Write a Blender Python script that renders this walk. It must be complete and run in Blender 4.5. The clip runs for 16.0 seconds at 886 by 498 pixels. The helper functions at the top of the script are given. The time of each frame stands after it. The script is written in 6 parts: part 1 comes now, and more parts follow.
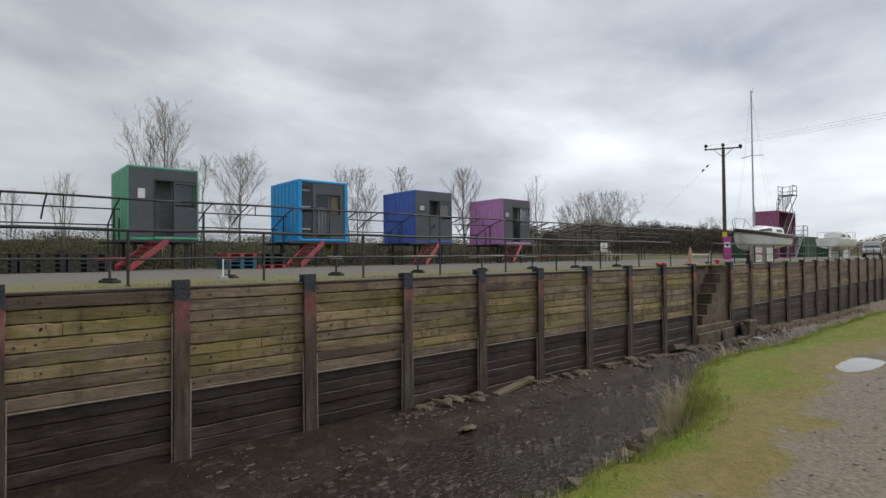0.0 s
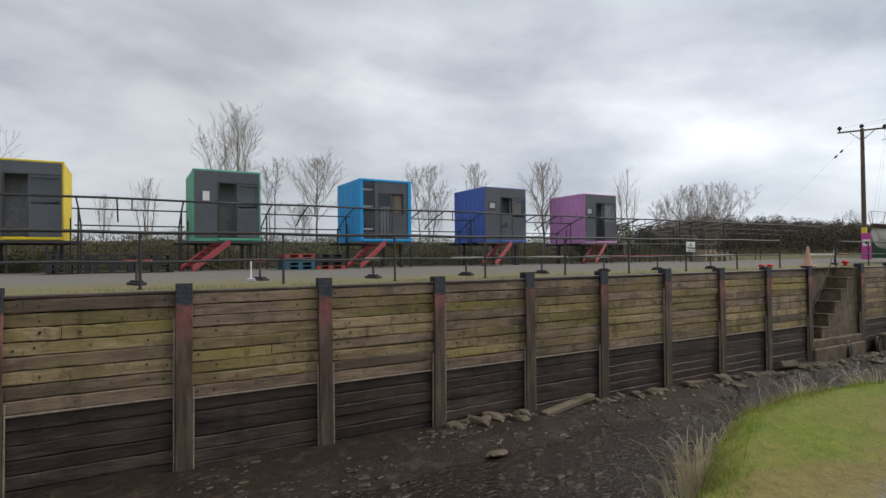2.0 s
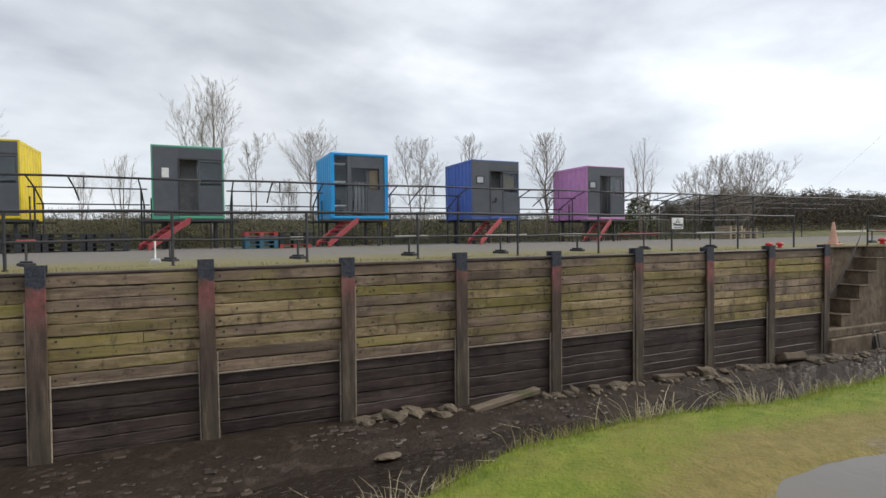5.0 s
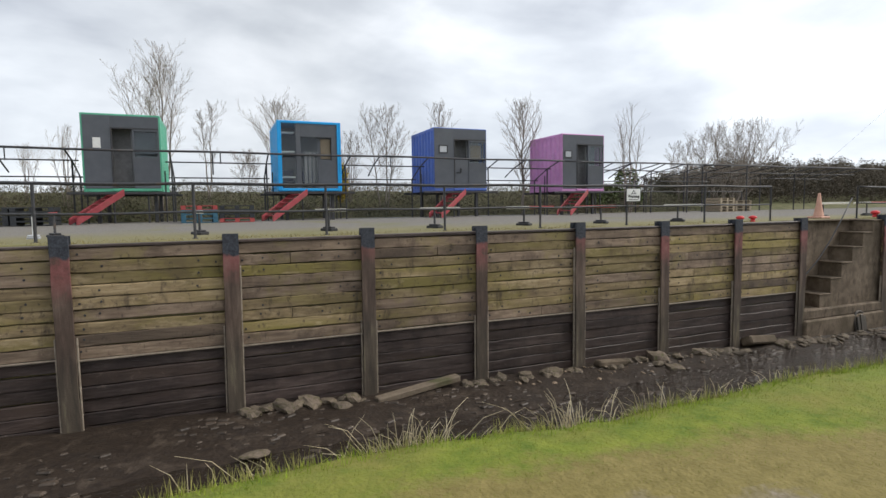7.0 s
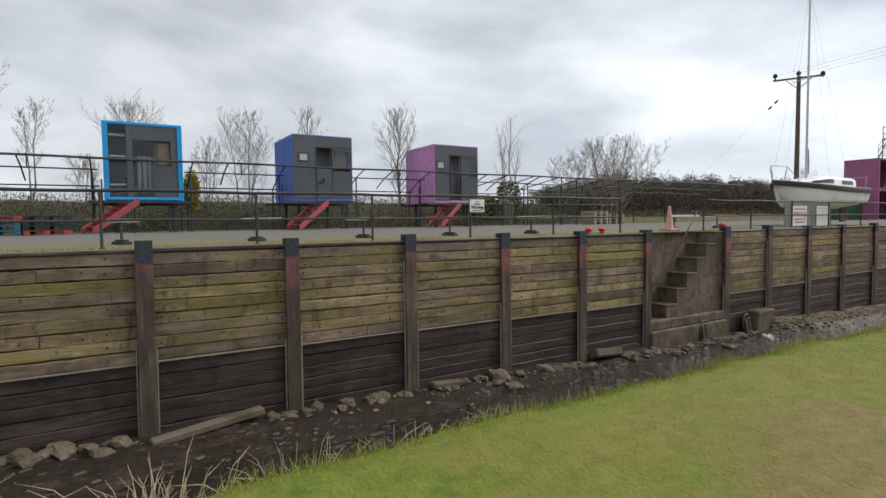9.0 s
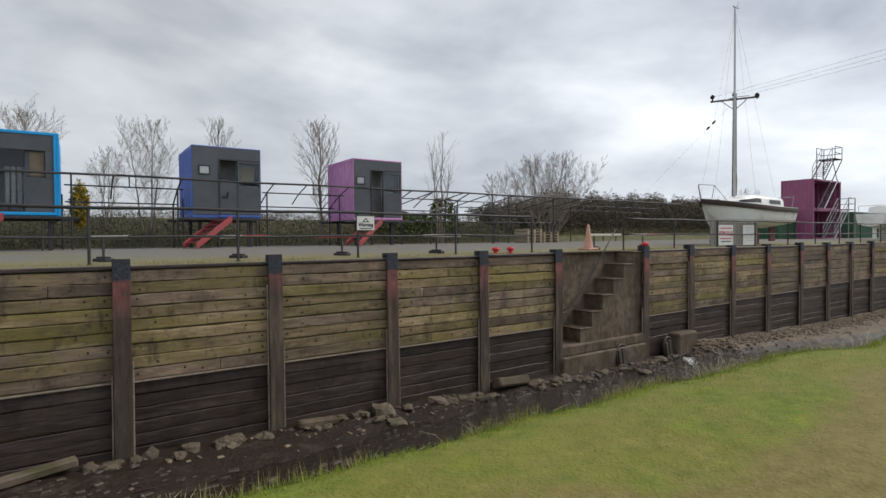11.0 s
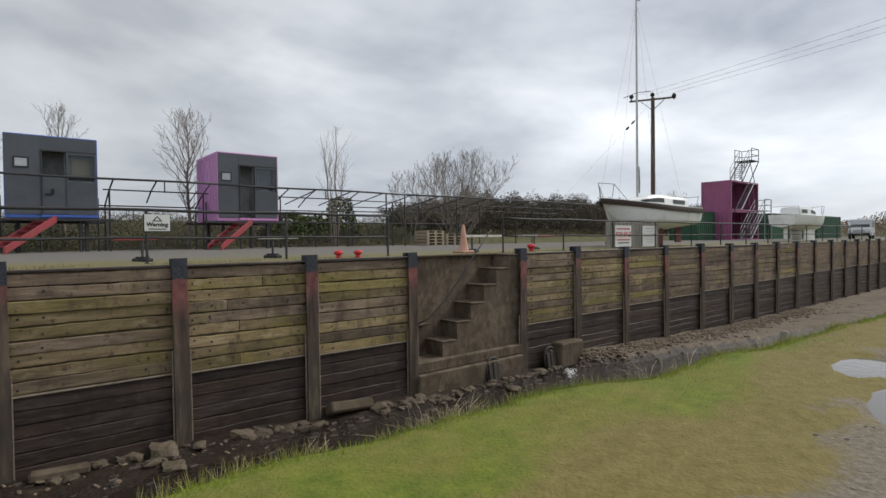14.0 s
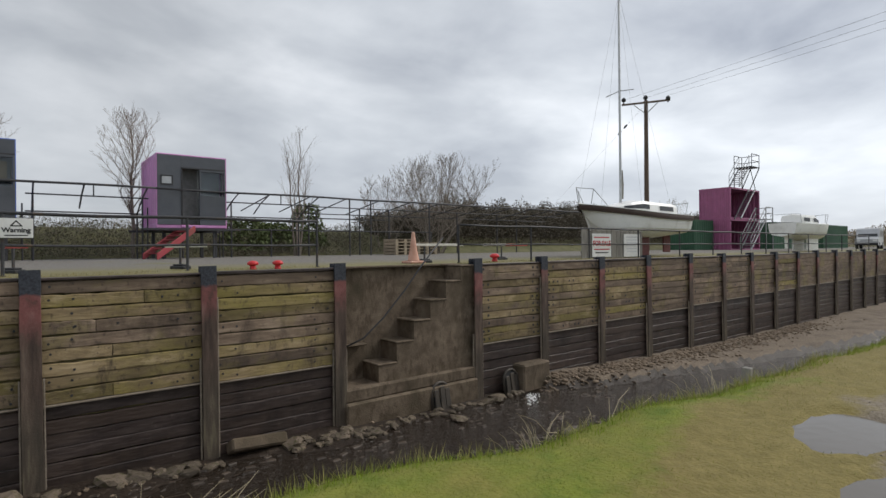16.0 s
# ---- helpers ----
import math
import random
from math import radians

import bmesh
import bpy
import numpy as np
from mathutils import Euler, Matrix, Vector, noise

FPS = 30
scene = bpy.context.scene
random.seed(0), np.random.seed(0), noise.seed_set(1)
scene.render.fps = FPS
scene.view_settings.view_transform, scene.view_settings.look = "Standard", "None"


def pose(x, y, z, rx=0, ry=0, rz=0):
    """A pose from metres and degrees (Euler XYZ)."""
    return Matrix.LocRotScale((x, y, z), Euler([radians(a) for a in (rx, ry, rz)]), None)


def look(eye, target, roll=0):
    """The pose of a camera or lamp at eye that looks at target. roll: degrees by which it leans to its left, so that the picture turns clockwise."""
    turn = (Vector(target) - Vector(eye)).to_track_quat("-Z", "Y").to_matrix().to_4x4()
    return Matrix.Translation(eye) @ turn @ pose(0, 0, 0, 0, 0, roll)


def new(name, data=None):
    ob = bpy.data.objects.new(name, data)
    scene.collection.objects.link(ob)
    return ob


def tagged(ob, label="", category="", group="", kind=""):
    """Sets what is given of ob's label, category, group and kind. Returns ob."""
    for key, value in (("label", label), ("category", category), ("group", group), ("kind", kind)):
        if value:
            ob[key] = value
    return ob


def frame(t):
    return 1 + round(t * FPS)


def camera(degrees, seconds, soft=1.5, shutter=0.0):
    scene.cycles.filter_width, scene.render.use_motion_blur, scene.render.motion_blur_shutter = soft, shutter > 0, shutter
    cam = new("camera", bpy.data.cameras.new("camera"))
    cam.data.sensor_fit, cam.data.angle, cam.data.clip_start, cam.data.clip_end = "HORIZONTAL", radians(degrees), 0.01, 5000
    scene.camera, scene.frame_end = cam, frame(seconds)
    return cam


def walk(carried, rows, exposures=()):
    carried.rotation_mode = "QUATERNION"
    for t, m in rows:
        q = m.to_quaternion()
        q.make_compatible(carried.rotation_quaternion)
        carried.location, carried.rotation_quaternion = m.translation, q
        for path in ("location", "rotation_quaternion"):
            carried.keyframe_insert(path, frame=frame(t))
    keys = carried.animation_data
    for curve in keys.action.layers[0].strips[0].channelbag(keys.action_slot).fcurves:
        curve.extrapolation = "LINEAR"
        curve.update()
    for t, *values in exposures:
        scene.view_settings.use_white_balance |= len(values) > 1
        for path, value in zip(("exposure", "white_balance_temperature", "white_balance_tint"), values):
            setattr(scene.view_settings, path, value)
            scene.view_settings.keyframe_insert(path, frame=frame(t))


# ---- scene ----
cam = camera(78.7, 16.0, soft=1.5)
METRES, EYE, TILT, LEAN, TURN = 20.1, 1.6, -0.3, 0.34, -41.2
ROWS = [
    (0.0, 0.0, 0.0, 0.0, 0.01, 1.3, 0.29),
    (0.5, 0.0229, 0.0179, 0.002, 1.71, 1.53, 0.31),
    (1.0, 0.0467, 0.0393, 0.0029, 3.04, 1.49, 0.3),
    (1.5, 0.0666, 0.0562, 0.0046, 5.44, 1.47, 0.29),
    (2.0, 0.0847, 0.076, 0.0044, 11.19, 1.2, 0.19),
    (2.5, 0.1096, 0.0946, 0.0053, 14.47, 1.11, 0.36),
    (3.0, 0.1325, 0.1129, 0.0033, 16.01, 1.01, 0.31),
    (3.5, 0.1616, 0.1334, 0.0065, 16.0, 0.74, 0.39),
    (4.0, 0.1852, 0.1477, 0.0077, 15.66, 0.52, 0.35),
    (6.5, 0.2966, 0.2507, 0.0049, 18.67, -4.03, 0.25),
    (7.0, 0.3237, 0.2795, 0.0072, 18.53, -4.14, 0.35),
    (7.5, 0.3502, 0.2989, 0.0075, 15.57, -3.26, 0.36),
    (8.0, 0.374, 0.3211, 0.0062, 13.62, -2.97, 0.27),
    (8.5, 0.4015, 0.3421, 0.0058, 10.8, -2.55, 0.35),
    (9.0, 0.4239, 0.3648, 0.0033, 10.2, -2.75, 0.27),
    (9.5, 0.4498, 0.3846, 0.0077, 9.32, -2.01, 0.31),
    (10.0, 0.4733, 0.4039, 0.0045, 8.72, -1.32, 0.25),
    (12.5, 0.5939, 0.4952, 0.0068, 3.23, -0.55, 0.26),
    (13.0, 0.621, 0.5128, 0.0065, 2.52, -0.34, 0.38),
    (13.5, 0.6411, 0.5338, 0.0034, 2.19, -0.51, 0.27),
    (14.0, 0.6649, 0.5561, 0.004, 2.12, -0.66, 0.33),
    (14.5, 0.6808, 0.5775, 0.0033, 2.7, -0.75, 0.16),
    (15.0, 0.7043, 0.605, 0.004, 3.18, -0.86, 0.2),
    (15.5, 0.7259, 0.6273, 0.0031, 3.05, -0.22, 0.25),
    (16.0, 0.7499, 0.6531, 0.0038, 2.85, 0.33, 0.22),
]
EXPOSURES = [(0.0, 0.06), (2.0, 0.15), (4.0, 0.36), (5.5, 0.5), (7.0, 0.58), (9.0, 0.35), (11.0, 0.2), (12.5, 0.12), (16.0, 0.12)]
walk(cam, [(t, pose(0, 0, EYE, TILT, LEAN, TURN) @ pose(METRES * x, METRES * y, METRES * z, 90 + pitch, roll, yaw)) for t, x, y, z, yaw, pitch, roll in ROWS], EXPOSURES)

# ---- world, sun, exposure ----
world = bpy.data.worlds.new("world")
scene.world = world
world.use_nodes = True
wn, wl = world.node_tree.nodes, world.node_tree.links
wn.clear()
SUN_ELEV, SUN_AZ = radians(42), radians(106)      # azimuth from +y towards +x


def wnode(kind, **sets):
    n = wn.new(kind)
    for k, v in sets.items():
        n.inputs[k].default_value = v
    return n


sky = wn.new("ShaderNodeTexSky")
sky.sky_type, sky.sun_disc, sky.sun_elevation, sky.sun_rotation = "NISHITA", False, SUN_ELEV, SUN_AZ
tc = wn.new("ShaderNodeTexCoord")
sep = wn.new("ShaderNodeSeparateXYZ")
wl.new(tc.outputs["Generated"], sep.inputs[0])
up = wn.new("ShaderNodeMath")
up.operation = "MAXIMUM"
wl.new(sep.outputs[2], up.inputs[0])
up.inputs[1].default_value = 0.0
lift = wn.new("ShaderNodeMath")
lift.operation = "ADD"
wl.new(up.outputs[0], lift.inputs[0])
lift.inputs[1].default_value = 0.22
dx, dy = wn.new("ShaderNodeMath"), wn.new("ShaderNodeMath")
for n, i in ((dx, 0), (dy, 1)):
    n.operation = "DIVIDE"
    wl.new(sep.outputs[i], n.inputs[0])
    wl.new(lift.outputs[0], n.inputs[1])
comb = wn.new("ShaderNodeCombineXYZ")
wl.new(dx.outputs[0], comb.inputs[0])
wl.new(dy.outputs[0], comb.inputs[1])
big = wnode("ShaderNodeTexNoise", Scale=0.55, Detail=5.0, Roughness=0.47, Distortion=0.45)
fine = wnode("ShaderNodeTexNoise", Scale=2.3, Detail=6.0, Roughness=0.55, Distortion=0.2)
for n in (big, fine):
    wl.new(comb.outputs[0], n.inputs["Vector"])
both = wn.new("ShaderNodeMix")
both.data_type = "FLOAT"
both.inputs[0].default_value = 0.2
wl.new(big.outputs["Fac"], both.inputs[2])
wl.new(fine.outputs["Fac"], both.inputs[3])
cloud = wn.new("ShaderNodeValToRGB")
cr = cloud.color_ramp
cr.elements[0].position, cr.elements[0].color = 0.38, (0.28, 0.305, 0.355, 1)
cr.elements[1].position, cr.elements[1].color = 0.64, (0.85, 0.875, 0.91, 1)
e = cr.elements.new(0.5)
e.color = (0.52, 0.55, 0.59, 1)
wl.new(both.outputs[0], cloud.inputs[0])
# paler towards the horizon
hz = wn.new("ShaderNodeMapRange")
hz.inputs[1].default_value, hz.inputs[2].default_value, hz.inputs[3].default_value, hz.inputs[4].default_value = 0.0, 0.3, 0.6, 0.0
wl.new(up.outputs[0], hz.inputs[0])
pale = wn.new("ShaderNodeMix")
pale.data_type = "RGBA"
pale.inputs[7].default_value = (0.55, 0.585, 0.63, 1)
wl.new(hz.outputs[0], pale.inputs[0])
wl.new(cloud.outputs[0], pale.inputs[6])
bg_sky, bg_cloud = wn.new("ShaderNodeBackground"), wn.new("ShaderNodeBackground")
wl.new(sky.outputs[0], bg_sky.inputs[0])
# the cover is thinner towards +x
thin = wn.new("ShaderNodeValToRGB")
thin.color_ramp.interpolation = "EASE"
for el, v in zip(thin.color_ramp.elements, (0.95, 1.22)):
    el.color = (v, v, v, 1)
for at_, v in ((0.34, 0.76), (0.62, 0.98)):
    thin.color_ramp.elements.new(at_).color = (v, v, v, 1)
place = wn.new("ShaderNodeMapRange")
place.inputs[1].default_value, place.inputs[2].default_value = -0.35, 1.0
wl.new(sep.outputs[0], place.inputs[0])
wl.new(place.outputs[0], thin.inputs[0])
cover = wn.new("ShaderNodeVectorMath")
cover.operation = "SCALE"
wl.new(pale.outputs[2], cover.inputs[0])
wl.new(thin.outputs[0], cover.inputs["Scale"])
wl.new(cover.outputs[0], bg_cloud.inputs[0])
bg_sky.inputs[1].default_value, bg_cloud.inputs[1].default_value = 0.08, 1.2
mixw, outw = wn.new("ShaderNodeMixShader"), wn.new("ShaderNodeOutputWorld")
mixw.inputs[0].default_value = 0.93
wl.new(bg_sky.outputs[0], mixw.inputs[1])
wl.new(bg_cloud.outputs[0], mixw.inputs[2])
wl.new(mixw.outputs[0], outw.inputs[0])

sun = new("sun", bpy.data.lights.new("sun", "SUN"))
sun.data.energy, sun.data.angle, sun.data.color = 1.9, radians(30), (1.0, 0.95, 0.88)
sun.matrix_world = look((60 * math.sin(SUN_AZ), 60 * math.cos(SUN_AZ), 60 * math.tan(SUN_ELEV)), (0, 0, 0))
scene.view_settings.exposure = 0.0


# ---- materials ----
def mat(name, ramp, scale=4.0, rough=0.7, metal=0.0, bump=0.0, bump_scale=30.0, vary=0.15, stain=None, stain_scale=1.2,
        stain_at=(0.5, 0.7), grime=None, runs=None, stretch=(1, 1, 1), island=False, rough_vary=0.1, spec=0.4):
    """ramp: two or three base colours over grain noise; stain: a second colour in large patches; vary: brightness spread from piece to piece."""
    m = bpy.data.materials.new(name)
    m.use_nodes = True
    n, l = m.node_tree.nodes, m.node_tree.links
    p = n["Principled BSDF"]
    p.inputs["Roughness"].default_value, p.inputs["Metallic"].default_value = rough, metal
    p.inputs["Specular IOR Level"].default_value = spec
    t = n.new("ShaderNodeTexCoord")
    info = n.new("ShaderNodeObjectInfo")
    mp = n.new("ShaderNodeMapping")
    mp.inputs["Scale"].default_value = stretch
    # each object takes its own piece of the pattern
    shift = n.new("ShaderNodeVectorMath")
    shift.operation = "MULTIPLY_ADD"
    l.new(info.outputs["Random"], shift.inputs[0])
    shift.inputs[1].default_value = (37.0, 19.0, 53.0)
    l.new(t.outputs["Object"], shift.inputs[2])
    l.new(shift.outputs[0], mp.inputs["Vector"])
    g = n.new("ShaderNodeTexNoise")
    g.inputs["Scale"].default_value, g.inputs["Detail"].default_value, g.inputs["Roughness"].default_value = scale, 6, 0.62
    l.new(mp.outputs[0], g.inputs["Vector"])
    r = n.new("ShaderNodeValToRGB")
    r.color_ramp.elements[0].position, r.color_ramp.elements[1].position = 0.32, 0.7
    r.color_ramp.elements[0].color = (*ramp[0], 1)
    r.color_ramp.elements[1].color = (*ramp[-1], 1)
    if len(ramp) == 3:
        r.color_ramp.elements.new(0.5).color = (*ramp[1], 1)
    l.new(g.outputs["Fac"], r.inputs[0])
    col = r.outputs[0]
    if stain:
        s = n.new("ShaderNodeTexNoise")
        s.inputs["Scale"].default_value, s.inputs["Detail"].default_value = stain_scale, 5
        l.new(mp.outputs[0], s.inputs["Vector"])
        k = n.new("ShaderNodeMapRange")
        k.inputs[1].default_value, k.inputs[2].default_value = stain_at
        l.new(s.outputs["Fac"], k.inputs[0])
        mx = n.new("ShaderNodeMix")
        mx.data_type = "RGBA"
        l.new(k.outputs[0], mx.inputs[0])
        l.new(col, mx.inputs[6])
        mx.inputs[7].default_value = (*stain, 1)
        col = mx.outputs[2]
    if grime:                                     # small dark blotches and runs
        d = n.new("ShaderNodeTexNoise")
        d.inputs["Scale"].default_value, d.inputs["Detail"].default_value, d.inputs["Roughness"].default_value = 3.2, 7, 0.7
        gm_ = n.new("ShaderNodeMapping")
        gm_.inputs["Scale"].default_value = (1.7, 1.0, 0.7)
        l.new(shift.outputs[0], gm_.inputs["Vector"])
        l.new(gm_.outputs[0], d.inputs["Vector"])
        dk = n.new("ShaderNodeMapRange")
        dk.inputs[1].default_value, dk.inputs[2].default_value, dk.inputs[4].default_value = 0.50, 0.66, 0.85
        l.new(d.outputs["Fac"], dk.inputs[0])
        dm = n.new("ShaderNodeMix")
        dm.data_type = "RGBA"
        l.new(dk.outputs[0], dm.inputs[0])
        l.new(col, dm.inputs[6])
        dm.inputs[7].default_value = (*grime, 1)
        col = dm.outputs[2]
    if runs:                                      # stains that cross from piece to piece: (colour, scale, lo, hi, most)
        geo_ = n.new("ShaderNodeNewGeometry")
        for colour, sc, lo, hi, most in runs:
            rm = n.new("ShaderNodeMapping")
            rm.inputs["Scale"].default_value = sc
            l.new(geo_.outputs["Position"], rm.inputs["Vector"])
            rn = n.new("ShaderNodeTexNoise")
            rn.inputs["Scale"].default_value, rn.inputs["Detail"].default_value, rn.inputs["Roughness"].default_value = 1.0, 6, 0.65
            l.new(rm.outputs[0], rn.inputs["Vector"])
            rk = n.new("ShaderNodeMapRange")
            rk.inputs[1].default_value, rk.inputs[2].default_value, rk.inputs[4].default_value = lo, hi, most
            l.new(rn.outputs["Fac"], rk.inputs[0])
            rx_ = n.new("ShaderNodeMix")
            rx_.data_type = "RGBA"
            l.new(rk.outputs[0], rx_.inputs[0])
            l.new(col, rx_.inputs[6])
            rx_.inputs[7].default_value = (*colour, 1)
            col = rx_.outputs[2]
    if vary:
        hsv = n.new("ShaderNodeHueSaturation")
        v = n.new("ShaderNodeMapRange")
        v.inputs[3].default_value, v.inputs[4].default_value = 1 - vary, 1 + vary
        if island:
            geo = n.new("ShaderNodeNewGeometry")
            l.new(geo.outputs["Random Per Island"], v.inputs[0])
        else:
            l.new(info.outputs["Random"], v.inputs[0])
        l.new(v.outputs[0], hsv.inputs["Value"])
        l.new(col, hsv.inputs["Color"])
        col = hsv.outputs[0]
    l.new(col, p.inputs["Base Color"])
    if rough_vary:
        rv = n.new("ShaderNodeMapRange")
        rv.inputs[3].default_value, rv.inputs[4].default_value = max(0.02, rough - rough_vary), min(1, rough + rough_vary)
        l.new(g.outputs["Fac"], rv.inputs[0])
        l.new(rv.outputs[0], p.inputs["Roughness"])
    if bump:
        bn = n.new("ShaderNodeTexNoise")
        bn.inputs["Scale"].default_value, bn.inputs["Detail"].default_value = bump_scale, 4
        l.new(mp.outputs[0], bn.inputs["Vector"])
        b = n.new("ShaderNodeBump")
        b.inputs["Strength"].default_value, b.inputs["Distance"].default_value = bump, 0.02
        l.new(bn.outputs["Fac"], b.inputs["Height"])
        l.new(b.outputs[0], p.inputs["Normal"])
    return m


MOSSY = mat("mossy_timber", [(0.160, 0.116, 0.068), (0.25, 0.185, 0.100), (0.37, 0.285, 0.17)], 5, 0.88, bump=0.8, bump_scale=14, vary=0.28,
            stain=(0.215, 0.176, 0.056), stain_scale=0.8, stain_at=(0.46, 0.62), runs=[((0.225, 0.185, 0.05), (0.8, 1, 1.1), 0.50, 0.64, 0.6), ((0.115, 0.082, 0.055), (0.8, 1, 1.3), 0.50, 0.64, 0.65), ((0.05, 0.037, 0.028), (4.2, 1, 1.6), 0.57, 0.70, 0.75), ((0.42, 0.33, 0.20), (1.5, 1, 4.0), 0.57, 0.69, 0.65), ((0.055, 0.04, 0.03), (9.0, 1, 7.0), 0.58, 0.68, 0.7)], stretch=(0.3, 1, 1.6))
BROWN_TIMBER = mat("grey_brown_timber", [(0.13, 0.092, 0.064), (0.21, 0.152, 0.106), (0.32, 0.245, 0.172)], 5, 0.85, bump=0.8, bump_scale=14, vary=0.28,
                   stain=(0.12, 0.088, 0.063), stain_scale=1.1, stain_at=(0.45, 0.65), runs=[((0.07, 0.05, 0.037), (2.0, 1, 1.2), 0.52, 0.67, 0.7), ((0.215, 0.178, 0.06), (0.9, 1, 1.3), 0.52, 0.66, 0.6), ((0.05, 0.036, 0.028), (9.0, 1, 7.0), 0.58, 0.68, 0.7)], stretch=(0.3, 1, 1.6))
WET_TIMBER = mat("dark_wet_timber", [(0.030, 0.021, 0.019), (0.052, 0.037, 0.033), (0.092, 0.069, 0.061)], 5, 0.52, bump=0.7, bump_scale=12, vary=0.3,
                 stain=(0.056, 0.038, 0.030), stain_scale=1.1, stain_at=(0.48, 0.66), runs=[((0.11, 0.082, 0.068), (0.9, 1, 2.6), 0.53, 0.68, 0.6), ((0.022, 0.016, 0.014), (1.8, 1, 1.3), 0.50, 0.66, 0.65), ((0.13, 0.10, 0.085), (7.0, 1, 9.0), 0.62, 0.70, 0.5)], stretch=(0.3, 1, 1.8))

def pile_material(name):
    """Painted steel pile: dark tarred head, a worn red band, then rust that pales towards the foot; the edges of the coats are ragged and differ from pile to pile."""
    m = bpy.data.materials.new(name)
    m.use_nodes = True
    n, l = m.node_tree.nodes, m.node_tree.links
    p = n["Principled BSDF"]
    p.inputs["Roughness"].default_value, p.inputs["Specular IOR Level"].default_value = 0.72, 0.35
    t, info, sep_ = n.new("ShaderNodeTexCoord"), n.new("ShaderNodeObjectInfo"), n.new("ShaderNodeSeparateXYZ")
    l.new(t.outputs["Object"], sep_.inputs[0])
    sh = n.new("ShaderNodeVectorMath")
    sh.operation = "MULTIPLY_ADD"
    l.new(info.outputs["Random"], sh.inputs[0])
    sh.inputs[1].default_value = (31.0, 17.0, 41.0)
    l.new(t.outputs["Object"], sh.inputs[2])

    def grain(scale, detail, stretch):
        mp = n.new("ShaderNodeMapping")
        mp.inputs["Scale"].default_value = stretch
        l.new(sh.outputs[0], mp.inputs["Vector"])
        g = n.new("ShaderNodeTexNoise")
        g.inputs["Scale"].default_value, g.inputs["Detail"].default_value, g.inputs["Roughness"].default_value = scale, detail, 0.65
        l.new(mp.outputs[0], g.inputs["Vector"])
        return g.outputs["Fac"]

    def ramp(fac, stops):
        r = n.new("ShaderNodeValToRGB")
        r.color_ramp.elements[0].position, r.color_ramp.elements[0].color = stops[0][0], (*stops[0][1], 1)
        r.color_ramp.elements[1].position, r.color_ramp.elements[1].color = stops[-1][0], (*stops[-1][1], 1)
        for at_, c in stops[1:-1]:
            r.color_ramp.elements.new(at_).color = (*c, 1)
        l.new(fac, r.inputs[0])
        return r.outputs[0]

    def maths(op, a, b):
        k = n.new("ShaderNodeMath")
        k.operation = op
        for q, v in ((0, a), (1, b)):
            if isinstance(v, (int, float)):
                k.inputs[q].default_value = v
            else:
                l.new(v, k.inputs[q])
        return k.outputs[0]

    def blend(fac, a, b):
        x = n.new("ShaderNodeMix")
        x.data_type = "RGBA"
        l.new(fac, x.inputs[0])
        l.new(a, x.inputs[6])
        l.new(b, x.inputs[7])
        return x.outputs[2]

    def span(v, lo, hi):
        k = n.new("ShaderNodeMapRange")
        k.inputs[1].default_value, k.inputs[2].default_value = lo, hi
        l.new(v, k.inputs[0])
        return k.outputs[0]

    fine, wide, streak = grain(22, 5, (1, 1, 1)), grain(2.2, 5, (1.5, 1, 1)), grain(7, 6, (1, 1, 0.12))
    rust = ramp(streak, [(0.32, (0.042, 0.028, 0.022)), (0.5, (0.085, 0.058, 0.044)), (0.68, (0.16, 0.118, 0.088))])
    low = ramp(streak, [(0.32, (0.045, 0.036, 0.028)), (0.55, (0.09, 0.071, 0.053)), (0.7, (0.16, 0.138, 0.09))])
    red = ramp(wide, [(0.3, (0.10, 0.042, 0.038)), (0.5, (0.20, 0.075, 0.068)), (0.7, (0.25, 0.13, 0.115))])
    tar = ramp(fine, [(0.35, (0.022, 0.025, 0.032)), (0.7, (0.062, 0.068, 0.082))])
    z = maths("ADD", sep_.outputs[2], maths("MULTIPLY", maths("SUBTRACT", streak, 0.5), 0.55))
    off = maths("MULTIPLY", maths("SUBTRACT", info.outputs["Random"], 0.5), 0.9)
    col = blend(span(maths("ADD", z, off), -0.7, -1.5), rust, low)
    band = maths("MULTIPLY", span(maths("ADD", z, off), 0.0, 0.55), span(wide, 0.30, 0.46))
    col = blend(band, col, red)
    col = blend(span(maths("ADD", sep_.outputs[2], maths("MULTIPLY", maths("SUBTRACT", wide, 0.5), 0.35)), 0.80, 0.86), col, tar)
    l.new(col, p.inputs["Base Color"])
    b = n.new("ShaderNodeBump")
    b.inputs["Strength"].default_value, b.inputs["Distance"].default_value = 0.6, 0.012
    l.new(fine, b.inputs["Height"])
    l.new(b.outputs[0], p.inputs["Normal"])
    return m


